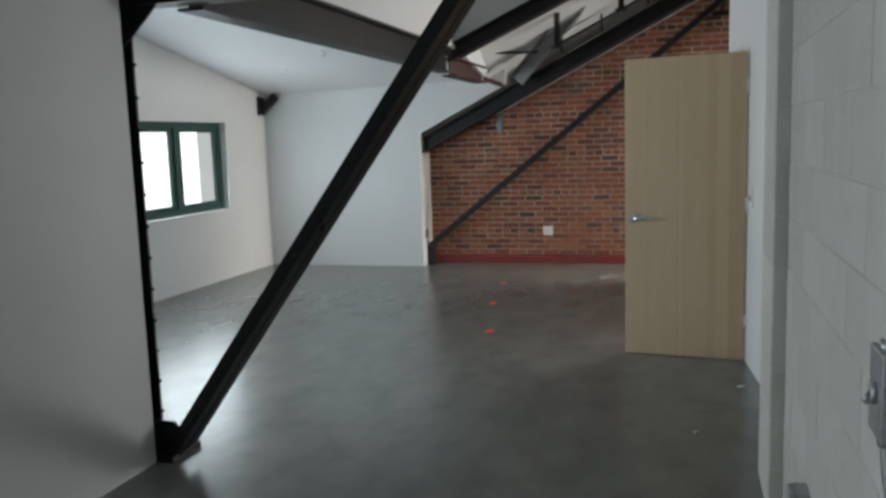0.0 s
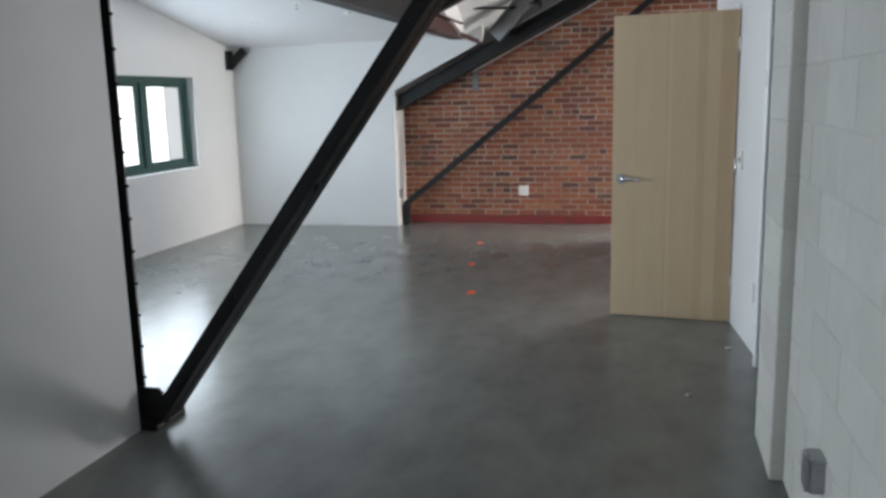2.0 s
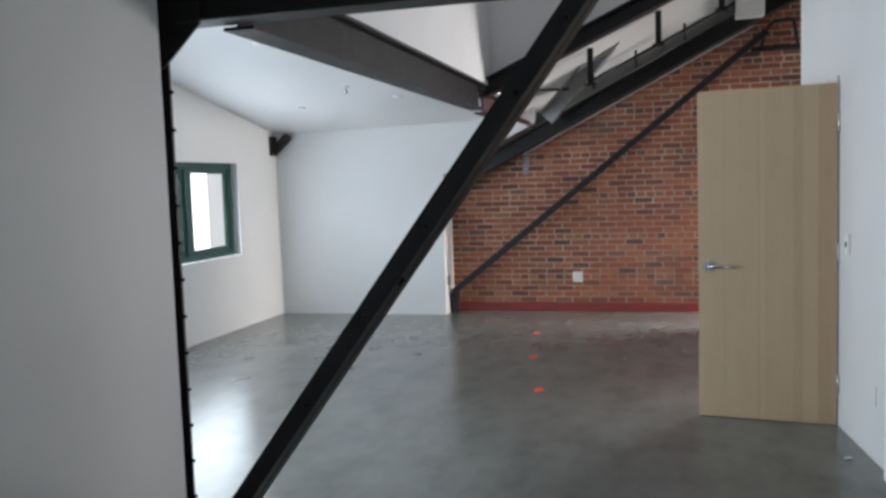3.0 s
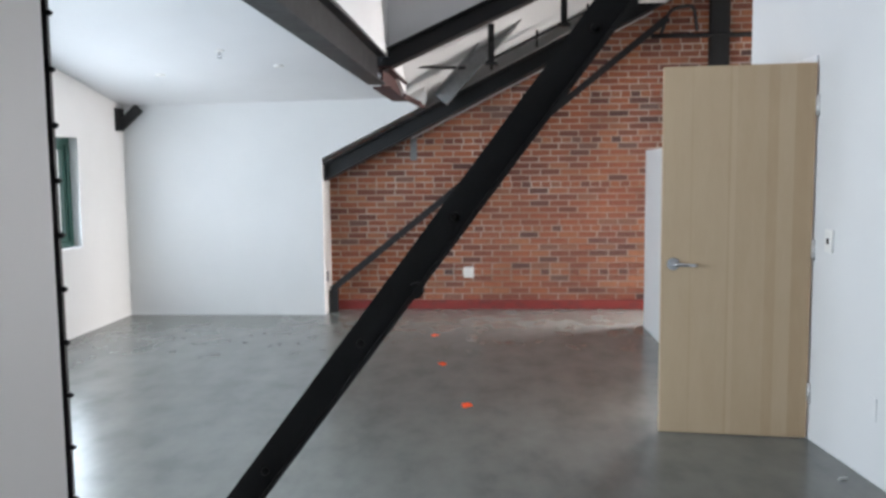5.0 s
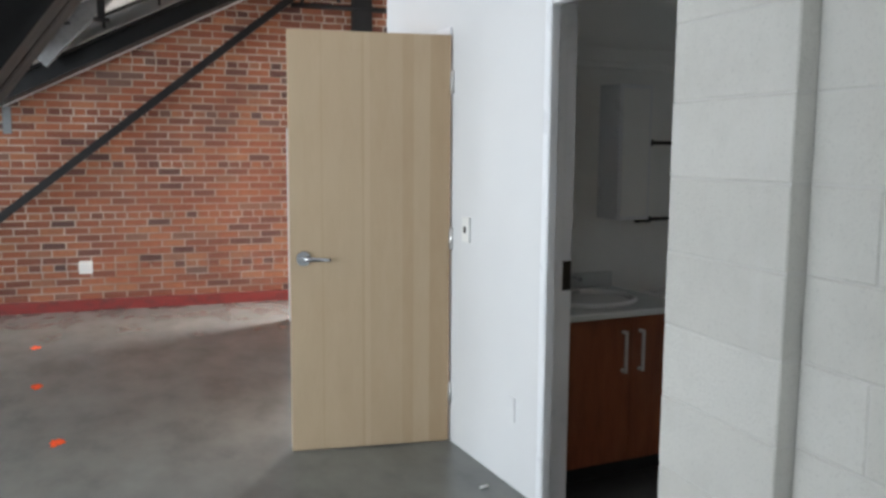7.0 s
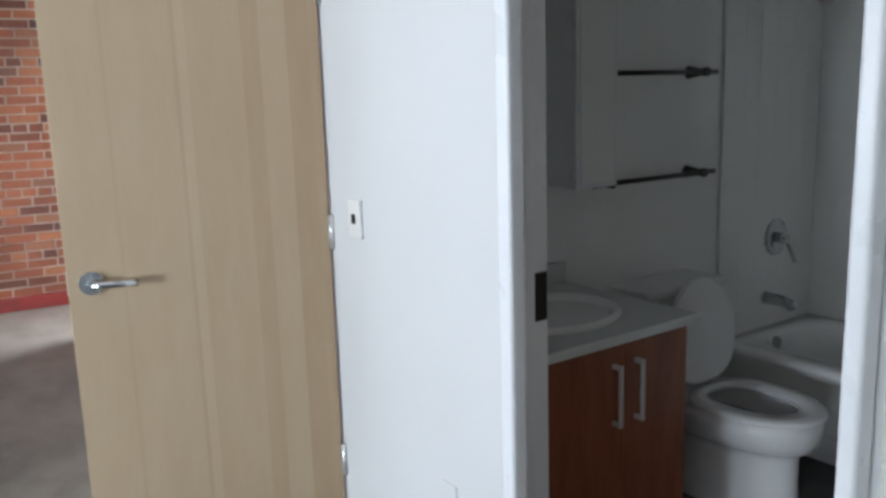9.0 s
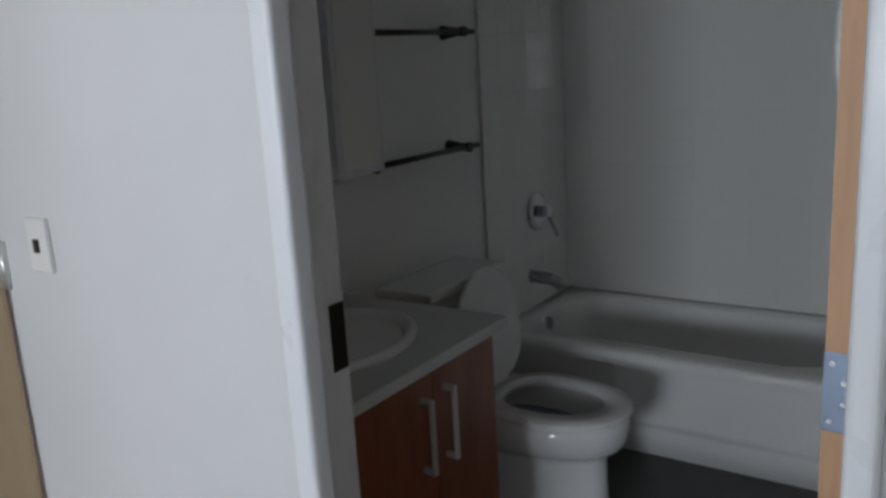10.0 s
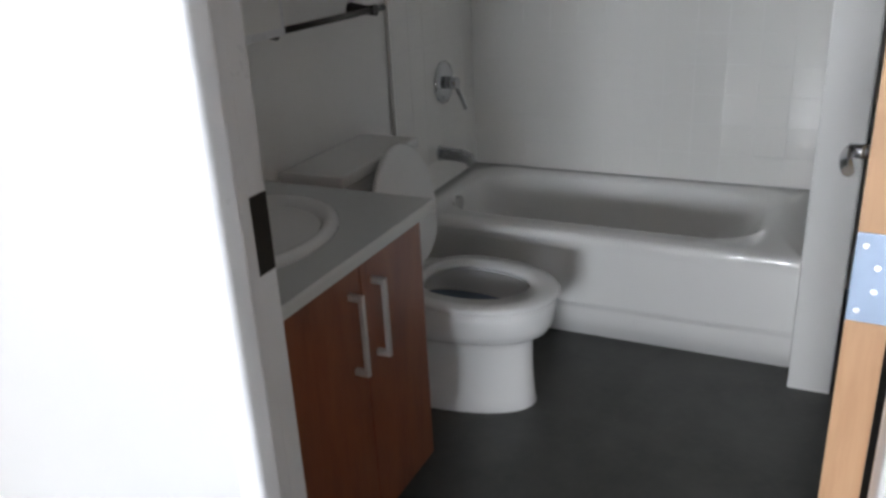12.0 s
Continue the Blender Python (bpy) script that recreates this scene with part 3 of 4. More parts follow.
jb = thing("junction_box", boxes((-0.3, -0.02, 6.5, 6.64, 3.12, 3.5), bevel=0.01), WHITE, "white box fixed beside the truss head", "box")

# knob-like bracket at the corner of ceiling and left wall
kb = thing("beam_bracket", None, None, "dark steel bracket in the ceiling corner", "bracket")
bm = bmesh.new()
bar(bm, (-5.56, 6.5, 1.98), (-5.36, 6.5, 2.16), 0.07, 0.09)
part("arm", bm, STEEL, kb)
part("wall_plate", boxes((-5.58, -5.555, 6.42, 6.58, 1.93, 2.16), bevel=0.004), STEEL, kb)


# ---------------------------------------------------------------- hinged leaf door
def lever(parent, x, z, face, hinge_dir, mat=CHROME):
    """A lever handle on the face y = face, pointing along hinge_dir."""
    s = -1 if face < 0 else 1
    h = part("door_handle", tubes(([(x, face, z), (x, face + s * 0.012, z)], 0.036), ([(x, face + s * 0.012, z), (x, face + s * 0.055, z)], 0.014)), mat, parent, "satin chrome lever handle")
    part("lever", tubes((bend([(x, face + s * 0.052, z), (x + hinge_dir * 0.05, face + s * 0.056, z), (x + hinge_dir * 0.125, face + s * 0.045, z - 0.004)], 0.02), 0.011)), mat, h)


def leaf(name, w, h, label, m, mat=MAPLE, latch_plate=True):
    """A flush door leaf: local x from the hinge, y through its thickness."""
    dd = thing(name, None, None, label, "door")
    part("panel", boxes((0, w, -0.022, 0.022, 0.005, h), bevel=0.002), mat, dd)
    part("edge_strip", boxes((-0.003, 0.0, -0.0215, 0.0215, 0.014, h - 0.002)), EDGEW, dd, "paler solid wood edge")
    dd.matrix_world = m
    return dd


ang = math.degrees(math.atan2(2.85 - 2.757, -0.785 + 0.005))
door = leaf("open_door", 0.785, 2.045, "pale maple veneer flush door standing open", pose(-0.012, 2.757, 0, 0, 0, ang))
for sgn in (1, -1):
    lever(door, 0.785 - 0.065, 0.965, 0.022 * sgn, -1)
part("latch_plate", boxes((0.785, 0.787, -0.012, 0.012, 0.93, 1.0)), NICKEL, door)
for z in (0.26, 1.05, 1.82):
    hg = part("hinge", tubes(([(-0.012, 0.026, z - 0.055), (-0.012, 0.026, z + 0.055)], 0.009)), NICKEL, door)
    part("hinge_leaf", boxes((-0.012, 0.0, 0.018, 0.024, z - 0.05, z + 0.05)), NICKEL, hg)

# bathroom door, swung into the bathroom
bdoor = leaf("bathroom_door", 0.81, 2.03, "maple bathroom door standing open, bare edge showing", pose(0.11, 1.021, 0.0, 0, 0, -3.6))
lever(bdoor, 0.745, 0.96, 0.022, -1, CHROME)
for z in (0.25, 1.02, 1.8):
    hg = part("hinge", boxes((-0.0055, -0.003, -0.021, 0.022, z - 0.052, z + 0.052), bevel=0.001), FILM, bdoor, "hinge leaf under blue film")
    bm = bmesh.new()
    for dz in (-0.038, -0.014, 0.014, 0.038):
        tube(bm, [(-0.0055, 0.004 + (0.008 if abs(dz) > 0.03 else -0.006), z + dz), (-0.007, 0.004 + (0.008 if abs(dz) > 0.03 else -0.006), z + dz)], 0.0035, 8)
    part("screw", bm, CHROME, hg)
sp = thing("strike_plate", boxes((0.049, 0.09, BY1 - 0.0075, BY1 - 0.0035, 0.93, 1.05), bevel=0.001), DARKM, "dark bronze strike plate on the door jamb", "strike plate")

# entry door in the block wall, closed
edoor = leaf("entry_door", 0.91, 2.06, "closed wooden entry door with a lever plate", pose(0.03, -1.705, 0, 0, 0, -90), MAPLE)
pl = part("handle_plate", boxes((0.05, 0.1, -0.032, -0.022, 0.86, 1.08), bevel=0.004), CAST, edoor)
part("lever", tubes((bend([(0.067, -0.03, 0.94), (0.067, -0.075, 0.94), (0.18, -0.08, 0.94)], 0.02), 0.011)), CAST, pl)
structure("trim_entry_frame", boxes((-0.03, 0.06, -1.7, -1.62, 0, 2.14), (-0.03, 0.06, -2.7, -2.62, 0, 2.14), (-0.03, 0.06, -2.62, -1.7, 2.07, 2.14), bevel=0.004), TRIM, "white steel frame of the entry door", "trim")

# light switch by the door
sw = thing("light_switch", None, None, "white plastic switch plate on the white wall", "switch")
part("plate", boxes((-0.012, 0, 2.53, 2.605, 1.05, 1.17), bevel=0.004), PLASTIC, sw)
part("rocker", boxes((-0.018, -0.011, 2.56, 2.576, 1.095, 1.125), bevel=0.002), DARKM, sw, "small dark rocker")
so = thing("wall_outlet", boxes((-0.006, 0, 2.08, 2.15, 0.3, 0.41), bevel=0.002), WHITE, "painted-over cover plate on the white wall", "outlet")

thing("cement_patch", boxes((-2.62, -2.55, 6.976, 7.0, 1.6, 1.84), bevel=0.003), GALV, "small grey cement patch on the brick wall", "patch")
# sockets on brick and jut
o1 = thing("brick_outlet", None, None, "white outlet box on the brick wall", "outlet")
part("box", boxes((-2.06, -1.95, 6.93, 7.0, 0.345, 0.46), bevel=0.006), PLASTIC, o1)
part("face", boxes((-2.045, -1.965, 6.926, 6.931, 0.36, 0.445), bevel=0.002), PLASTIC, o1)
o2 = thing("reveal_outlet", boxes((-3.5, -3.47, 6.68, 6.76, 0.34, 0.45), bevel=0.005), CAST, "metal outlet box on the white return", "outlet")

# ---------------------------------------------------------------- block wall fittings
cd = thing("conduit", None, None, "galvanised conduit run on the block wall", "conduit")
cx, cy = -0.035, -1.54
part("upper_pipe", tubes((bend([(cx - 0.012, cy - 0.02, 3.2), (cx - 0.012, cy - 0.02, 1.34), (cx - 0.03, cy, 1.23), (cx - 0.03, cy, 1.17)], 0.05), 0.0125)), CAST, cd)
part("lower_pipe", tubes((bend([(cx - 0.03, cy, 1.04), (cx - 0.03, cy, 0.98), (cx - 0.014, cy - 0.01, 0.88), (cx - 0.014, cy - 0.01, 0.0)], 0.05), 0.0125)), CAST, cd)
ebox = thing("conduit_box", None, None, "cast aluminium electrical box on the conduit", "electrical box")
part("body", boxes((-0.075, -0.01, cy - 0.05, cy + 0.05, 1.035, 1.18), bevel=0.018), CAST, ebox)
part("cover", boxes((-0.088, -0.074, cy - 0.052, cy + 0.052, 1.033, 1.182), bevel=0.006), CAST, ebox)
part("toggle", tubes(([(-0.087, cy, 1.107), (-0.096, cy, 1.107)], [0.02, 0.017]), ([(-0.094, cy, 1.107), (-0.104, cy, 1.09)], 0.006)), CAST, ebox)
for z0, z1 in ((1.175, 1.197), (1.04, 1.017)):
    part("hub", tubes(([(-0.065, cy, z0), (-0.065, cy, z1)], 0.018)), CAST, ebox)
lb = thing("low_outlet_box", None, None, "cast metal outlet box low on the block wall", "electrical box")
part("body", boxes((-0.06, -0.01, -0.36, -0.27, 0.3, 0.42), bevel=0.01), CAST, lb)
part("cover", boxes((-0.07, -0.06, -0.355, -0.275, 0.305, 0.415), bevel=0.004), CAST, lb)

# ---------------------------------------------------------------- bathroom things
def oval(cx, cy, rx, ry, z, n=40, front=1.0, p=2.0):
    out = []
    for k in range(n):
        a = k * math.tau / n
        c, s = math.cos(a), math.sin(a)
        c = math.copysign(abs(c) ** (2 / p), c)
        s = math.copysign(abs(s) ** (2 / p), s)
        out.append((cx + rx * c, cy + ry * s * (front if s < 0 else 1.0), z))
    return out


# vanity
VX0, VX1, VF = T + 0.004, 0.77, 1.923
van = thing("vanity_cabinet", None, None, "dark cherry vanity cabinet with two doors", "vanity")
part("carcass", boxes((VX0, VX1, VF + 0.02, NY - 0.002, 0.1, 0.772)), CHERRY, van)
part("toe_kick", boxes((VX0, VX1 - 0.01, VF + 0.09, NY - 0.01, 0.006, 0.1)), DARK, van)
vm = 0.495
for x0, x1, hx in ((VX0 + 0.004, vm - 0.0015, vm - 0.047), (vm + 0.0015, VX1, vm + 0.045)):
    dr = part("cabinet_door", boxes((x0, x1, VF, VF + 0.019, 0.11, 0.766), bevel=0.0015), CHERRY, van)
    hd = boxes((hx - 0.006, hx + 0.006, VF - 0.034, VF - 0.024, 0.522, 0.708), (hx - 0.006, hx + 0.006, VF - 0.026, VF, 0.522, 0.536), (hx - 0.006, hx + 0.006, VF - 0.026, VF, 0.694, 0.708), bevel=0.002)
    part("handle", hd, NICKEL, dr, "brushed nickel bar handle")
# top with the sink's opening
SX, SYc, SRX, SRY = 0.44, 2.19, 0.205, 0.175
zt = 0.8


def rect_ring(n, x0, x1, y0, y1, cx, cy):
    """n points on a rectangle's edge, at even angles round (cx, cy)."""
    out = []
    for k in range(n):
        a = k * math.tau / n
        c, s = math.cos(a), math.sin(a)
        ts = [((x1 if c > 0 else x0) - cx) / c if abs(c) > 1e-9 else 1e9, ((y1 if s > 0 else y0) - cy) / s if abs(s) > 1e-9 else 1e9]
        t = min(ts)
        out.append((cx + t * c, cy + t * s))
    return out


rr = rect_ring(64, VX0, VX1 + 0.03, VF - 0.03, NY - 0.002, SX, SYc)
top = thing("countertop", None, None, "pale cultured marble vanity top with rounded front", "countertop")
rings = [[(x, y, zt - 0.027) for x, y in rr], [(x, y, zt - 0.006) for x, y in rr],
         [(SX + (x - SX) * 0.992, SYc + (y - SYc) * 0.992, zt) for x, y in rr],
         [(p[0], p[1], zt) for p in oval(SX, SYc, SRX + 0.025, SRY + 0.025, zt, 64)], [(p[0], p[1], zt - 0.03) for p in oval(SX, SYc, SRX + 0.02, SRY + 0.02, zt, 64)]]
part("slab", loft(rings, False, False), COUNTER, top)
part("backsplash", boxes((VX0, VX0 + 0.012, VF + 0.1, NY - 0.016, zt, zt + 0.075), (VX0, VX1 + 0.03, NY - 0.016, NY - 0.002, zt, zt + 0.075), bevel=0.004), COUNTER, top)
sink = thing("sink_basin", None, None, "white oval drop-in basin with a raised rim", "sink")
prof = [(1.2, -0.002), (1.21, 0.008), (1.17, 0.018), (1.08, 0.02), (1.0, 0.008), (0.95, -0.03), (0.86, -0.085), (0.65, -0.125), (0.35, -0.138), (0.1, -0.14)]
part("bowl", loft([oval(SX, SYc, SRX * f, SRY * f + 0.0, zt + h, 48) for f, h in prof], True), PORC, sink)
part("drain", tubes(([(SX, SYc, zt - 0.139), (SX, SYc, zt - 0.134)], 0.022)), CHROME, sink)
fau = thing("sink_faucet", None, None, "small chrome faucet at the back of the basin", "faucet")
part("spout", tubes((bend([(SX, NY - 0.13, zt), (SX, NY - 0.13, zt + 0.1), (SX, NY - 0.25, zt + 0.085)], 0.04), 0.012)), CHROME, fau)
part("base", boxes((SX - 0.07, SX + 0.07, NY - 0.155, NY - 0.105, zt, zt + 0.015), bevel=0.005), CHROME, fau)

# medicine cabinet
mc = thing("medicine_cabinet", None, None, "white wall cabinet, its mirror door painted as plain white", "cabinet")
part("carcass", boxes((0.702, 0.893, 2.352, NY - 0.001, 1.152, 1.812), bevel=0.003), TRIM, mc)
md = part("cabinet_door", boxes((0.7, 0.895, 2.33, 2.349, 1.15, 1.814), bevel=0.003), TRIM, mc)
# mirror face: white paint stands in for the pale wall it reflects
part("mirror_painted_white", boxes((0.718, 0.877, 2.3265, 2.3295, 1.17, 1.794), bevel=0.001), BATHW, md)

# towel bars
for z in (1.144, 1.533):
    tb = thing("towel_bar", None, None, "dark nickel towel bar on the bathroom wall", "towel bar", "", "towel bars over the toilet")
    part("bar", tubes(([(0.91, NY - 0.075, z), (1.555, NY - 0.075, z)], 0.0095)), DARKM, tb)
    for x in (0.96, 1.48):
        part("bracket", tubes(([(x, NY, z), (x, NY - 0.012, z), (x, NY - 0.06, z), (x, NY - 0.092, z)], [0.026, 0.022, 0.014, 0.018])), DARKM, tb)

# toilet
TX = 1.23
wc = thing("toilet", None, None, "white porcelain toilet with its lid raised", "toilet")


def bowl_ring(f, z, yb, yf, rx):
    """An elongated ring: round at the front, squarer at the back."""
    cyy = yb + (yf - yb) * 0.45
    out = []
    for k in range(44):
        a = k * math.tau / 44
        c, s = math.cos(a), math.sin(a)
        ry = (cyy - yf) if s < 0 else (yb - cyy)
        pw = 1.0 if s < 0 else 0.72
        out.append((TX + rx * f * math.copysign(abs(c) ** (1.0 if s < 0 else 0.85), c), cyy + ry * f * math.copysign(abs(s) ** pw, s), z))
    return out


spec = [(0.006, 2.42, 1.808, 0.138), (0.012, 2.42, 1.804, 0.141), (0.05, 2.42, 1.81, 0.134), (0.14, 2.42, 1.815, 0.126), (0.215, 2.42, 1.815, 0.123), (0.232, 2.4, 1.812, 0.126),
        (0.244, 2.38, 1.795, 0.142), (0.262, 2.36, 1.768, 0.168), (0.295, 2.34, 1.75, 0.186), (0.335, 2.34, 1.745, 0.191), (0.366, 2.34, 1.748, 0.189)]
rings = [bowl_ring(1.0, z, yb, yf, rx) for z, yb, yf, rx in spec]
rings += [bowl_ring(f, z, 2.28, 1.79, 0.155) for f, z in ((1.0, 0.366), (0.93, 0.355), (0.88, 0.31), (0.7, 0.26), (0.4, 0.215), (0.15, 0.205))]
part("bowl", loft(rings, True), PORC, wc)
part("water", loft([bowl_ring(0.84, 0.285, 2.28, 1.79, 0.155), bowl_ring(0.83, 0.289, 2.28, 1.79, 0.155)], True), WATER, wc)
seat = [bowl_ring(1.0, z, yb, yf, rx) for z, yb, yf, rx in ((0.37, 2.2, 1.742, 0.191), (0.381, 2.2, 1.735, 0.196), (0.39, 2.2, 1.742, 0.19))] + \
       [bowl_ring(1.0, z, 2.15, 1.825, 0.122) for z in (0.39, 0.37)]
seat.append(seat[0])
part("seat", loft(seat, False), PORC, wc)
tilt = Matrix.Translation((TX, 2.185, 0.4)) @ Matrix.Rotation(radians(-96), 4, "X")
lid = [[tilt @ (Vector((p[0] - TX, p[1] - 2.3, h))) for p in bowl_ring(f, 0, 2.3, 1.905, 0.185)] for f, h in ((0.97, 0.0), (1.0, 0.006), (1.0, 0.014), (0.95, 0.022), (0.5, 0.026))]
part("lid", loft(lid, True), PORC, wc)
tank = boxes((TX - 0.22, TX + 0.22, 2.285, NY - 0.02, 0.39, 0.72), bevel=0.03)
part("tank", tank, PORC, wc)
part("tank_lid", boxes((TX - 0.232, TX + 0.232, 2.275, NY - 0.01, 0.72, 0.755), bevel=0.012), PORC, wc)
part("flush_lever", tubes(([(TX - 0.16, 2.29, 0.66), (TX - 0.16, 2.265, 0.66), (TX - 0.1, 2.26, 0.655)], 0.008)), CHROME, wc)
sv = thing("supply_valve", None, None, "chrome water supply valve beside the toilet", "valve")
part("stop", tubes(([(TX - 0.2, NY, 0.16), (TX - 0.2, NY - 0.07, 0.16)], 0.013), ([(TX - 0.2, NY - 0.07, 0.16), (TX - 0.2, NY - 0.1, 0.16)], 0.02)), CHROME, sv)
part("hose", tubes((bend([(TX - 0.2, NY - 0.06, 0.16), (TX - 0.2, NY - 0.06, 0.3), (TX - 0.15, NY - 0.08, 0.4)], 0.05), 0.006)), CAST, sv)

# bath tub
AX, TY0, TY1, TZ = 1.705, 1.12, NY - 0.002, 0.39
tub = thing("bathtub", None, None, "white acrylic alcove bathtub with a plain apron", "bathtub")


def rrect(x0, x1, y0, y1, r, z, n=9):
    out = []
    for cx, cy, a0 in ((x1 - r, y1 - r, 0), (x0 + r, y1 - r, 90), (x0 + r, y0 + r, 180), (x1 - r, y0 + r, 270)):
        for k in range(n):
            a = radians(a0 + 90 * k / (n - 1))
            out.append((cx + r * math.cos(a), cy + r * math.sin(a), z))
    return out


rings = [rrect(AX + dx, EX - 0.002, TY0, TY1, 0.006, z) for dx, z in ((0.012, 0.006), (0.012, 0.1), (0.009, 0.112), (0.002, 0.122), (-0.004, 0.132), (-0.007, 0.145), (-0.007, TZ - 0.06), (-0.009, TZ - 0.045),
         (-0.014, TZ - 0.03), (-0.014, TZ - 0.016), (-0.008, TZ - 0.004), (0.004, TZ))]
rings += [
         rrect(AX + 0.085, EX - 0.06, TY0 + 0.12, TY1 - 0.09, 0.2, TZ), rrect(AX + 0.1, EX - 0.075, TY0 + 0.15, TY1 - 0.1, 0.2, TZ - 0.02),
         rrect(AX + 0.13, EX - 0.1, TY0 + 0.26, TY1 - 0.12, 0.18, TZ - 0.2), rrect(AX + 0.17, EX - 0.14, TY0 + 0.36, TY1 - 0.15, 0.14, TZ - 0.32), rrect(AX + 0.24, EX - 0.22, TY0 + 0.46, TY1 - 0.25, 0.08, TZ - 0.34)]
part("shell", loft(rings, True), TUBM, tub)
part("overflow", tubes(([(1.985, TY1 - 0.095, 0.345), (1.985, TY1 - 0.115, 0.345)], 0.033)), POLISH, tub, "chrome overflow plate")
surround = thing("tub_surround", None, None, "glossy white tiled surround above the tub", "tub surround")
for sp in ((1.7, EX - 0.0115, NY - 0.0105, NY - 0.001, TZ + 0.001, 2.1), (EX - 0.0105, EX - 0.001, 1.123, NY - 0.012, TZ + 0.001, 2.1), (1.7, EX - 0.008, 1.119, 1.123, TZ + 0.001, 2.1)):
    part("backing", boxes(sp), GROUT, surround)
part("edge_trim", boxes((1.69, 1.712, NY - 0.016, NY - 0.001, 0.006, 2.1), bevel=0.005), SURR, surround)
TS = 0.1137
tile_n = mesh_of("tile", box(bmesh.new(), 0, TS - 0.002, 0, 0.006, 0, TS - 0.002, 0.0012, 1), SURR)
tile_e = mesh_of("tile", box(bmesh.new(), 0, 0.006, 0, TS - 0.002, 0, TS - 0.002, 0.0012, 1), SURR)
trnd = random.Random(3)
for k in range(15):
    z = TZ + 0.003 + k * TS
    for i in range(12):
        ob = new("tile", tile_e)
        ob.parent = surround
        ob.matrix_world = pose(EX - 0.0115, 1.126 + i * TS, z, trnd.uniform(-0.05, 0.05), trnd.uniform(-0.12, 0.12), trnd.uniform(-0.12, 0.12))
    for i in range(6):
        ob = new("tile", tile_n)
        ob.parent = surround
        ob.matrix_world = pose(EX - 0.012 - (i + 1) * TS, NY - 0.0115, z, trnd.uniform(-0.12, 0.12), trnd.uniform(-0.05, 0.05), trnd.uniform(-0.12, 0.12))
mx = thing("tub_valve", None, None, "chrome round mixer valve on the surround", "valve")
part("escutcheon", tubes(([(2.095, NY - 0.01, 0.8), (2.095, NY - 0.02, 0.8), (2.095, NY - 0.028, 0.8)], [0.085, 0.083, 0.06])), POLISH, mx)
part("lever", tubes(([(2.095, NY - 0.028, 0.8), (2.095, NY - 0.075, 0.8)], 0.024), ([(2.095, NY - 0.065, 0.8), (2.14, NY - 0.085, 0.69)], 0.009)), POLISH, mx)
spt = thing("tub_spout", None, None, "chrome tub spout on the surround", "spout")
part("body", tubes(([(2.037, NY - 0.01, 0.53), (2.037, NY - 0.02, 0.53), (2.037, NY - 0.1, 0.528), (2.037, NY - 0.14, 0.518), (2.037, NY - 0.15, 0.495)], [0.033, 0.028, 0.026, 0.026, 0.02])), POLISH, spt)
sh = thing("shower_arm", None, None, "chrome shower arm and head above the tub", "shower")
part("arm", tubes((bend([(2.1, NY - 0.01, 1.9), (2.1, NY - 0.09, 1.92), (2.1, NY - 0.16, 1.86)], 0.04), 0.011)), POLISH, sh)
part("head", tubes(([(2.1, NY - 0.15, 1.87), (2.1, NY - 0.18, 1.84), (2.1, NY - 0.21, 1.81)], [0.014, 0.03, 0.04])), POLISH, sh)

# the bathroom and its wall stand askew to the old brick shell, turned about the open door's hinge
BATH = Matrix.Translation((0, 2.757, 0)) @ Matrix.Rotation(radians(5.5), 4, "Z") @ Matrix.Translation((0, -2.757, 0))
for nm in ("wall_bath", "wall_bath_north", "wall_bath_east", "wall_bath_south", "wall_bath_west", "wall_tub_stub", "ceiling_bath", "floor_bath", "trim_bath_soffit", "trim_bath_door", "trim_door_frame",
           "bathroom_door", "strike_plate", "light_switch", "wall_outlet", "vanity_cabinet", "countertop", "sink_basin", "sink_faucet", "medicine_cabinet", "towel_bar", "towel_bar.001", "toilet", "supply_valve",
           "bathtub", "tub_surround", "tub_valve", "tub_spout", "shower_arm"):
    ob = bpy.data.objects[nm]
    ob.matrix_world = BATH @ ob.matrix_world

# ---------------------------------------------------------------- small things
for x, y in ((-1.904, 3.329), (-2.13, 4.443), (-2.273, 5.547)):
    bm = bmesh.new()
    n = 22
    ring = [(x + (0.022 + 0.022 * random.random()) * math.cos(k * math.tau / n), y + (0.03 + 0.045 * random.random()) * math.sin(k * math.tau / n)) for k in range(n)]
    bm.faces.new([bm.verts.new((a, b, 0.0025)) for a, b in ring])
    thing("floor_mark", bm, ORANGE, "small orange paint mark sprayed on the floor", "mark", "", "orange marks on the floor")


def sprinkler(x, y):
    z = ceil_z(x, y)
    s = thing("fire_sprinkler", None, None, "small chrome sprinkler head under the ceiling", "sprinkler", "", "ceiling sprinklers")
    part("escutcheon", tubes(([(x, y, z + 0.01), (x, y, z - 0.008)], 0.035)), PLASTIC, s)
    part("nozzle", tubes(([(x, y, z - 0.008), (x, y, z - 0.06)], 0.01), ([(x, y, z - 0.058), (x, y, z - 0.062)], 0.024)), CHROME, s)


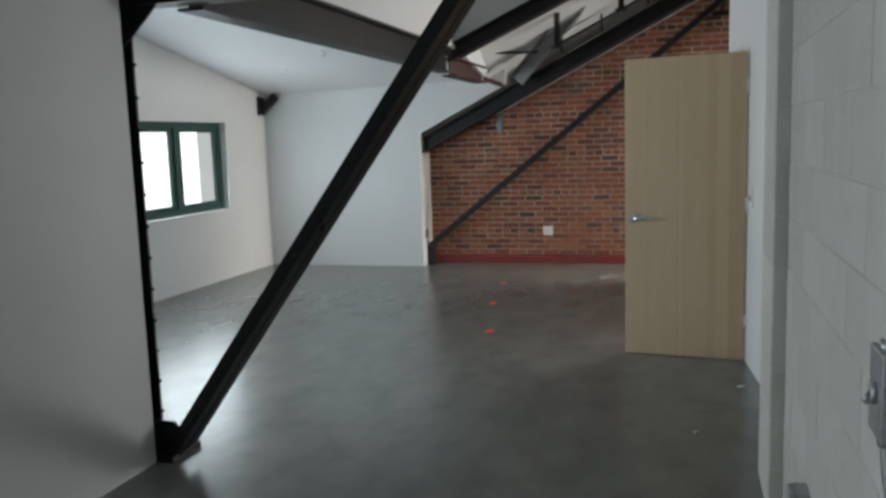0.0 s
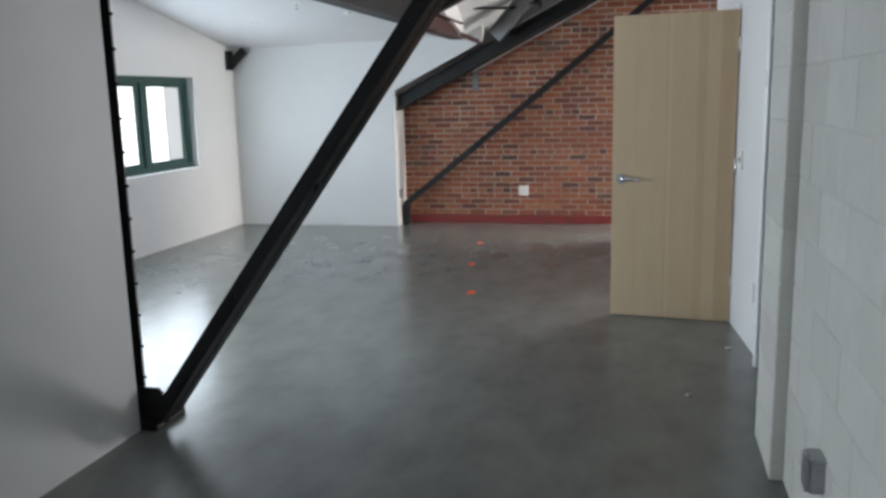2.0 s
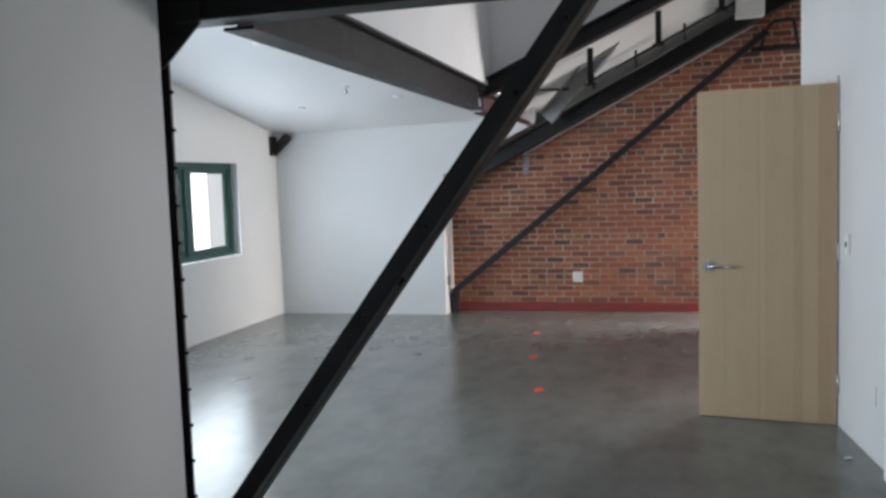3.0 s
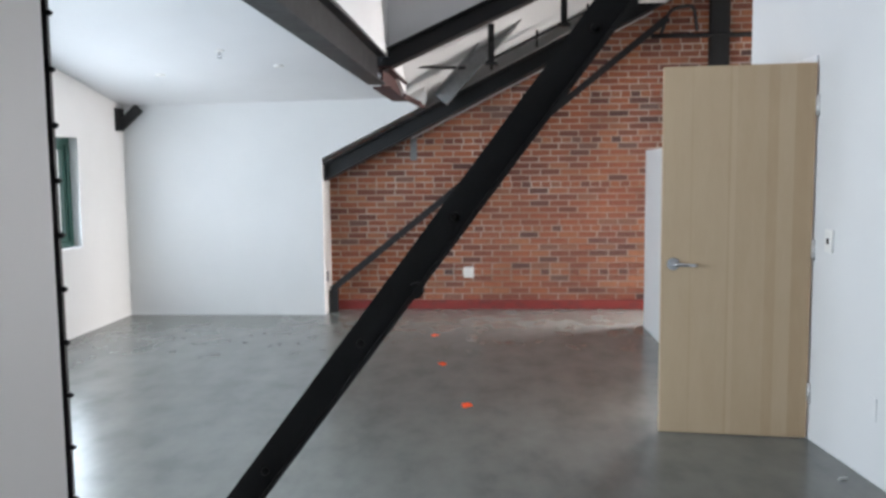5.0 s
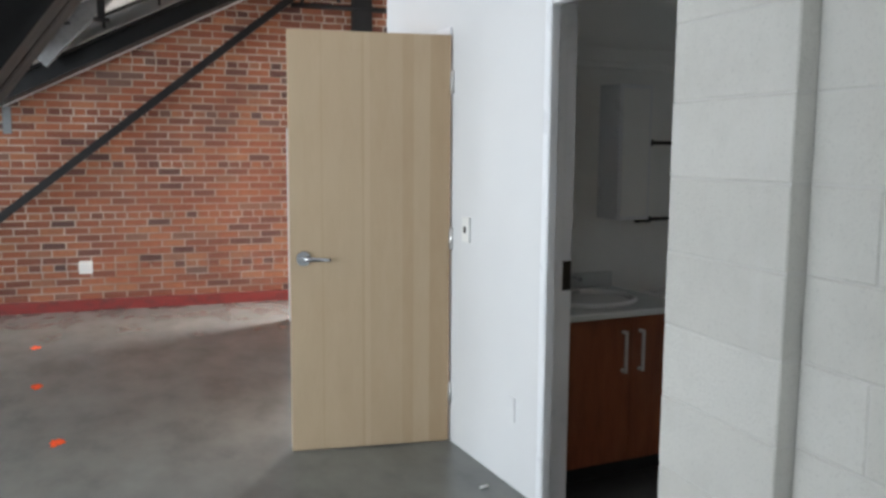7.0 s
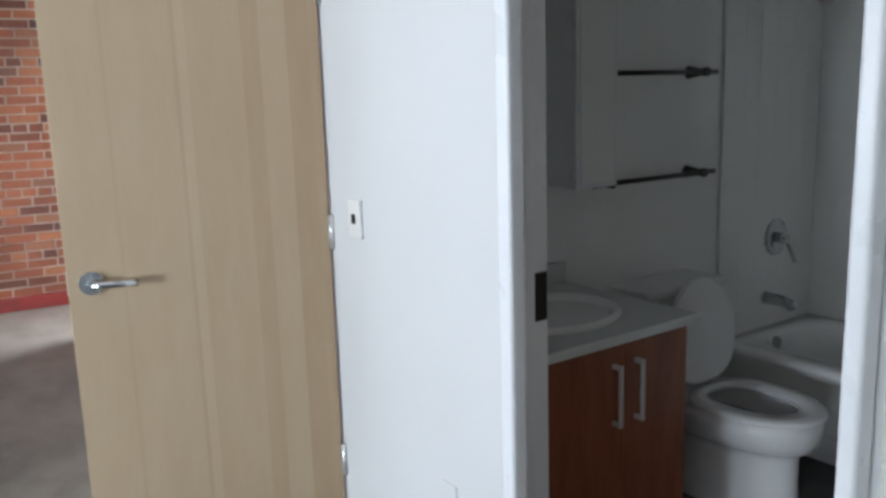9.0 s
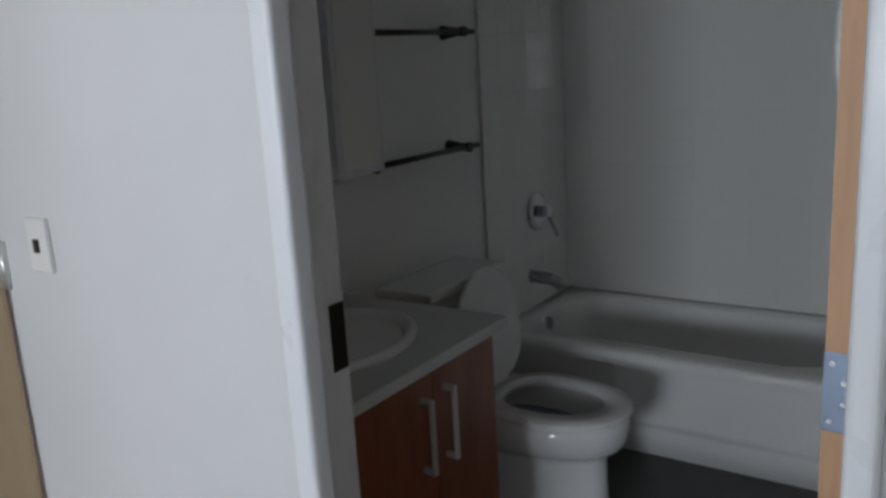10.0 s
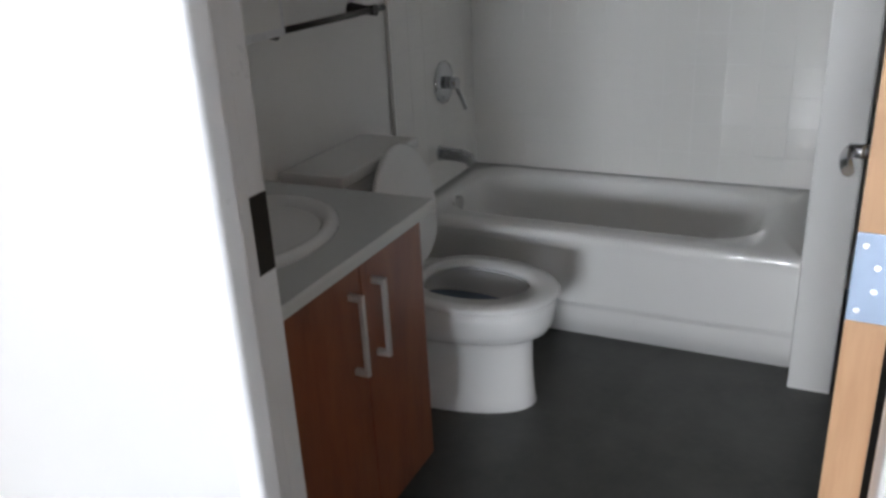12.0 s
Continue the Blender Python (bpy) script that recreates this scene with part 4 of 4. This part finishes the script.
sprinkler(-4.0, 5.02)
for x, y in ((-3.62, 5.46), (-4.75, 5.6)):
    z = ceil_z(x, y)
    thing("ceiling_disc", tubes(([(x, y, z + 0.012), (x, y, z - 0.012)], 0.045)), PLASTIC, "small white cover disc on the ceiling", "cover", "", "ceiling discs")
sd = (-4.18, 3.65)
thing("smoke_detector", tubes(([(*sd, ceil_z(*sd) + 0.02), (*sd, ceil_z(*sd) - 0.03), (*sd, ceil_z(*sd) - 0.045)], [0.065, 0.062, 0.045])), PLASTIC, "white round smoke detector on the ceiling", "smoke detector")
for x, y, r in ((-0.33, 1.27, 0.012), (-0.06, 2.12, 0.02)):
    thing("floor_debris", tubes(([(x - r, y, 0.006), (x + r, y + 0.01, 0.006)], 0.006)), PLASTIC, "tiny pale scrap lying on the floor", "debris")

# ---------------------------------------------------------------- masonry pieces
rnd = random.Random(7)


def block_mesh(l, h, t):
    return mesh_of("block", box(bmesh.new(), 0, t, 0, l, 0, h, 0.004, 1), BLOCK)


CH = 0.203
near = structure("wall_block", boxes((-0.0095, 0.1, -1.62, 0.36, 0, 4.4), (-0.0095, 0.1, -4.6, -2.7, 0, 4.4), (-0.0095, 0.1, -2.7, -1.62, 2.14, 4.4)), JOINT, "grey concrete block wall with flush joints", "wall")
pil = structure("pilaster_block", boxes((-0.0615, 0.36, 0.363, 0.817, 0, 4.4)), JOINT, "grey concrete block pilaster beside the bathroom door", "pilaster")
cache = {}


def lay(parent, x, y0, y1, z, t=0.012):
    key = (round(y1 - y0, 3), t)
    if key not in cache:
        cache[key] = block_mesh(y1 - y0 - 0.004, CH - 0.004, t)
    ob = new("block", cache[key])
    ob.parent = parent
    ob.location = (x + rnd.uniform(-0.0012, 0.0012), y0 + 0.002, z + 0.002)


for k in range(16):
    z = k * CH
    edges = [-1.6, -1.24, -0.84, -0.44, -0.04, 0.36] if k % 2 else [-1.6, -1.44, -1.04, -0.64, -0.24, 0.16, 0.36]
    for a, b in zip(edges, edges[1:]):
        lay(near, -0.0135, a, b, z)
    lay(pil, -0.065, 0.36, 0.82, z, 0.12)

# brick wall
wall = structure("wall_brick", boxes((-3.5, 1.22, 7.0, 7.35, 0, 5.4), (2.3, 3.2, 7.0, 7.35, 0, 5.4), (1.22, 2.3, 7.0, 7.35, 0, 0.35), (1.22, 2.3, 7.0, 7.35, 2.3, 5.4)), MORTAR, "old red brick wall with pale worn mortar", "wall")
structure("baseboard_curb", boxes((-3.48, 3.2, 6.955, 6.999, 0, 0.1), bevel=0.008), REDP, "worn red painted curb along the brick", "baseboard")
BL, BHh, BC = 0.192, 0.0535, 0.0668
meshes = []
for i in range(4):
    bm = bmesh.new()
    box(bm, 0, BL, 0, 0.03, 0, BHh)
    for v in bm.verts:
        v.co += Vector((rnd.uniform(-0.003, 0.003), rnd.uniform(-0.003, 0.003), rnd.uniform(-0.002, 0.002)))
    meshes.append(mesh_of("brick", bm, BRICK_O))
verts, faces = [], []
row = 0
z = 0.105
while z < 3.75:
    x = -3.5 + (0.103 if row % 2 else 0.0) + rnd.uniform(-0.01, 0.01)
    if row % 2:
        spans = [(-3.5, x - 0.0135)]
    else:
        spans = []
    header = row % 7 == 4
    while x < 1.01:
        l = 0.09 if header else BL
        spans.append((x, x + l))
        x += l + 0.0135
    for a, b in spans:
        dy = rnd.uniform(-0.004, 0.003)
        if abs(b - a - BL) < 1e-4 and 0.5 < z < 2.25 and -2.5 < a < -0.42:
            ob = new("brick", meshes[rnd.randrange(4)])
            ob.parent = wall
            ob.location = (a, 6.991 + dy, z)
            ob.rotation_euler = (0, rnd.uniform(-0.008, 0.008), 0)
        else:
            i = len(verts)
            j = [rnd.uniform(-0.003, 0.003) for _ in range(8)]
            for yy in (6.991 + dy, 7.02):
                verts += [(a + j[0], yy, z + j[1]), (b + j[2], yy, z + j[3]), (b + j[4], yy, z + BHh + j[5]), (a + j[6], yy, z + BHh + j[7])]
            faces += [(i, i + 1, i + 2, i + 3), (i, i + 4, i + 5, i + 1), (i + 1, i + 5, i + 6, i + 2), (i + 2, i + 6, i + 7, i + 3), (i + 3, i + 7, i + 4, i)]
    z += BC
    row += 1
me = bpy.data.meshes.new("bricks")
me.from_pydata(verts, [], faces)
me.materials.append(BRICK_I)
rest = new("bricks", me)
rest.parent = wall
tagged(rest, kind="stuff")
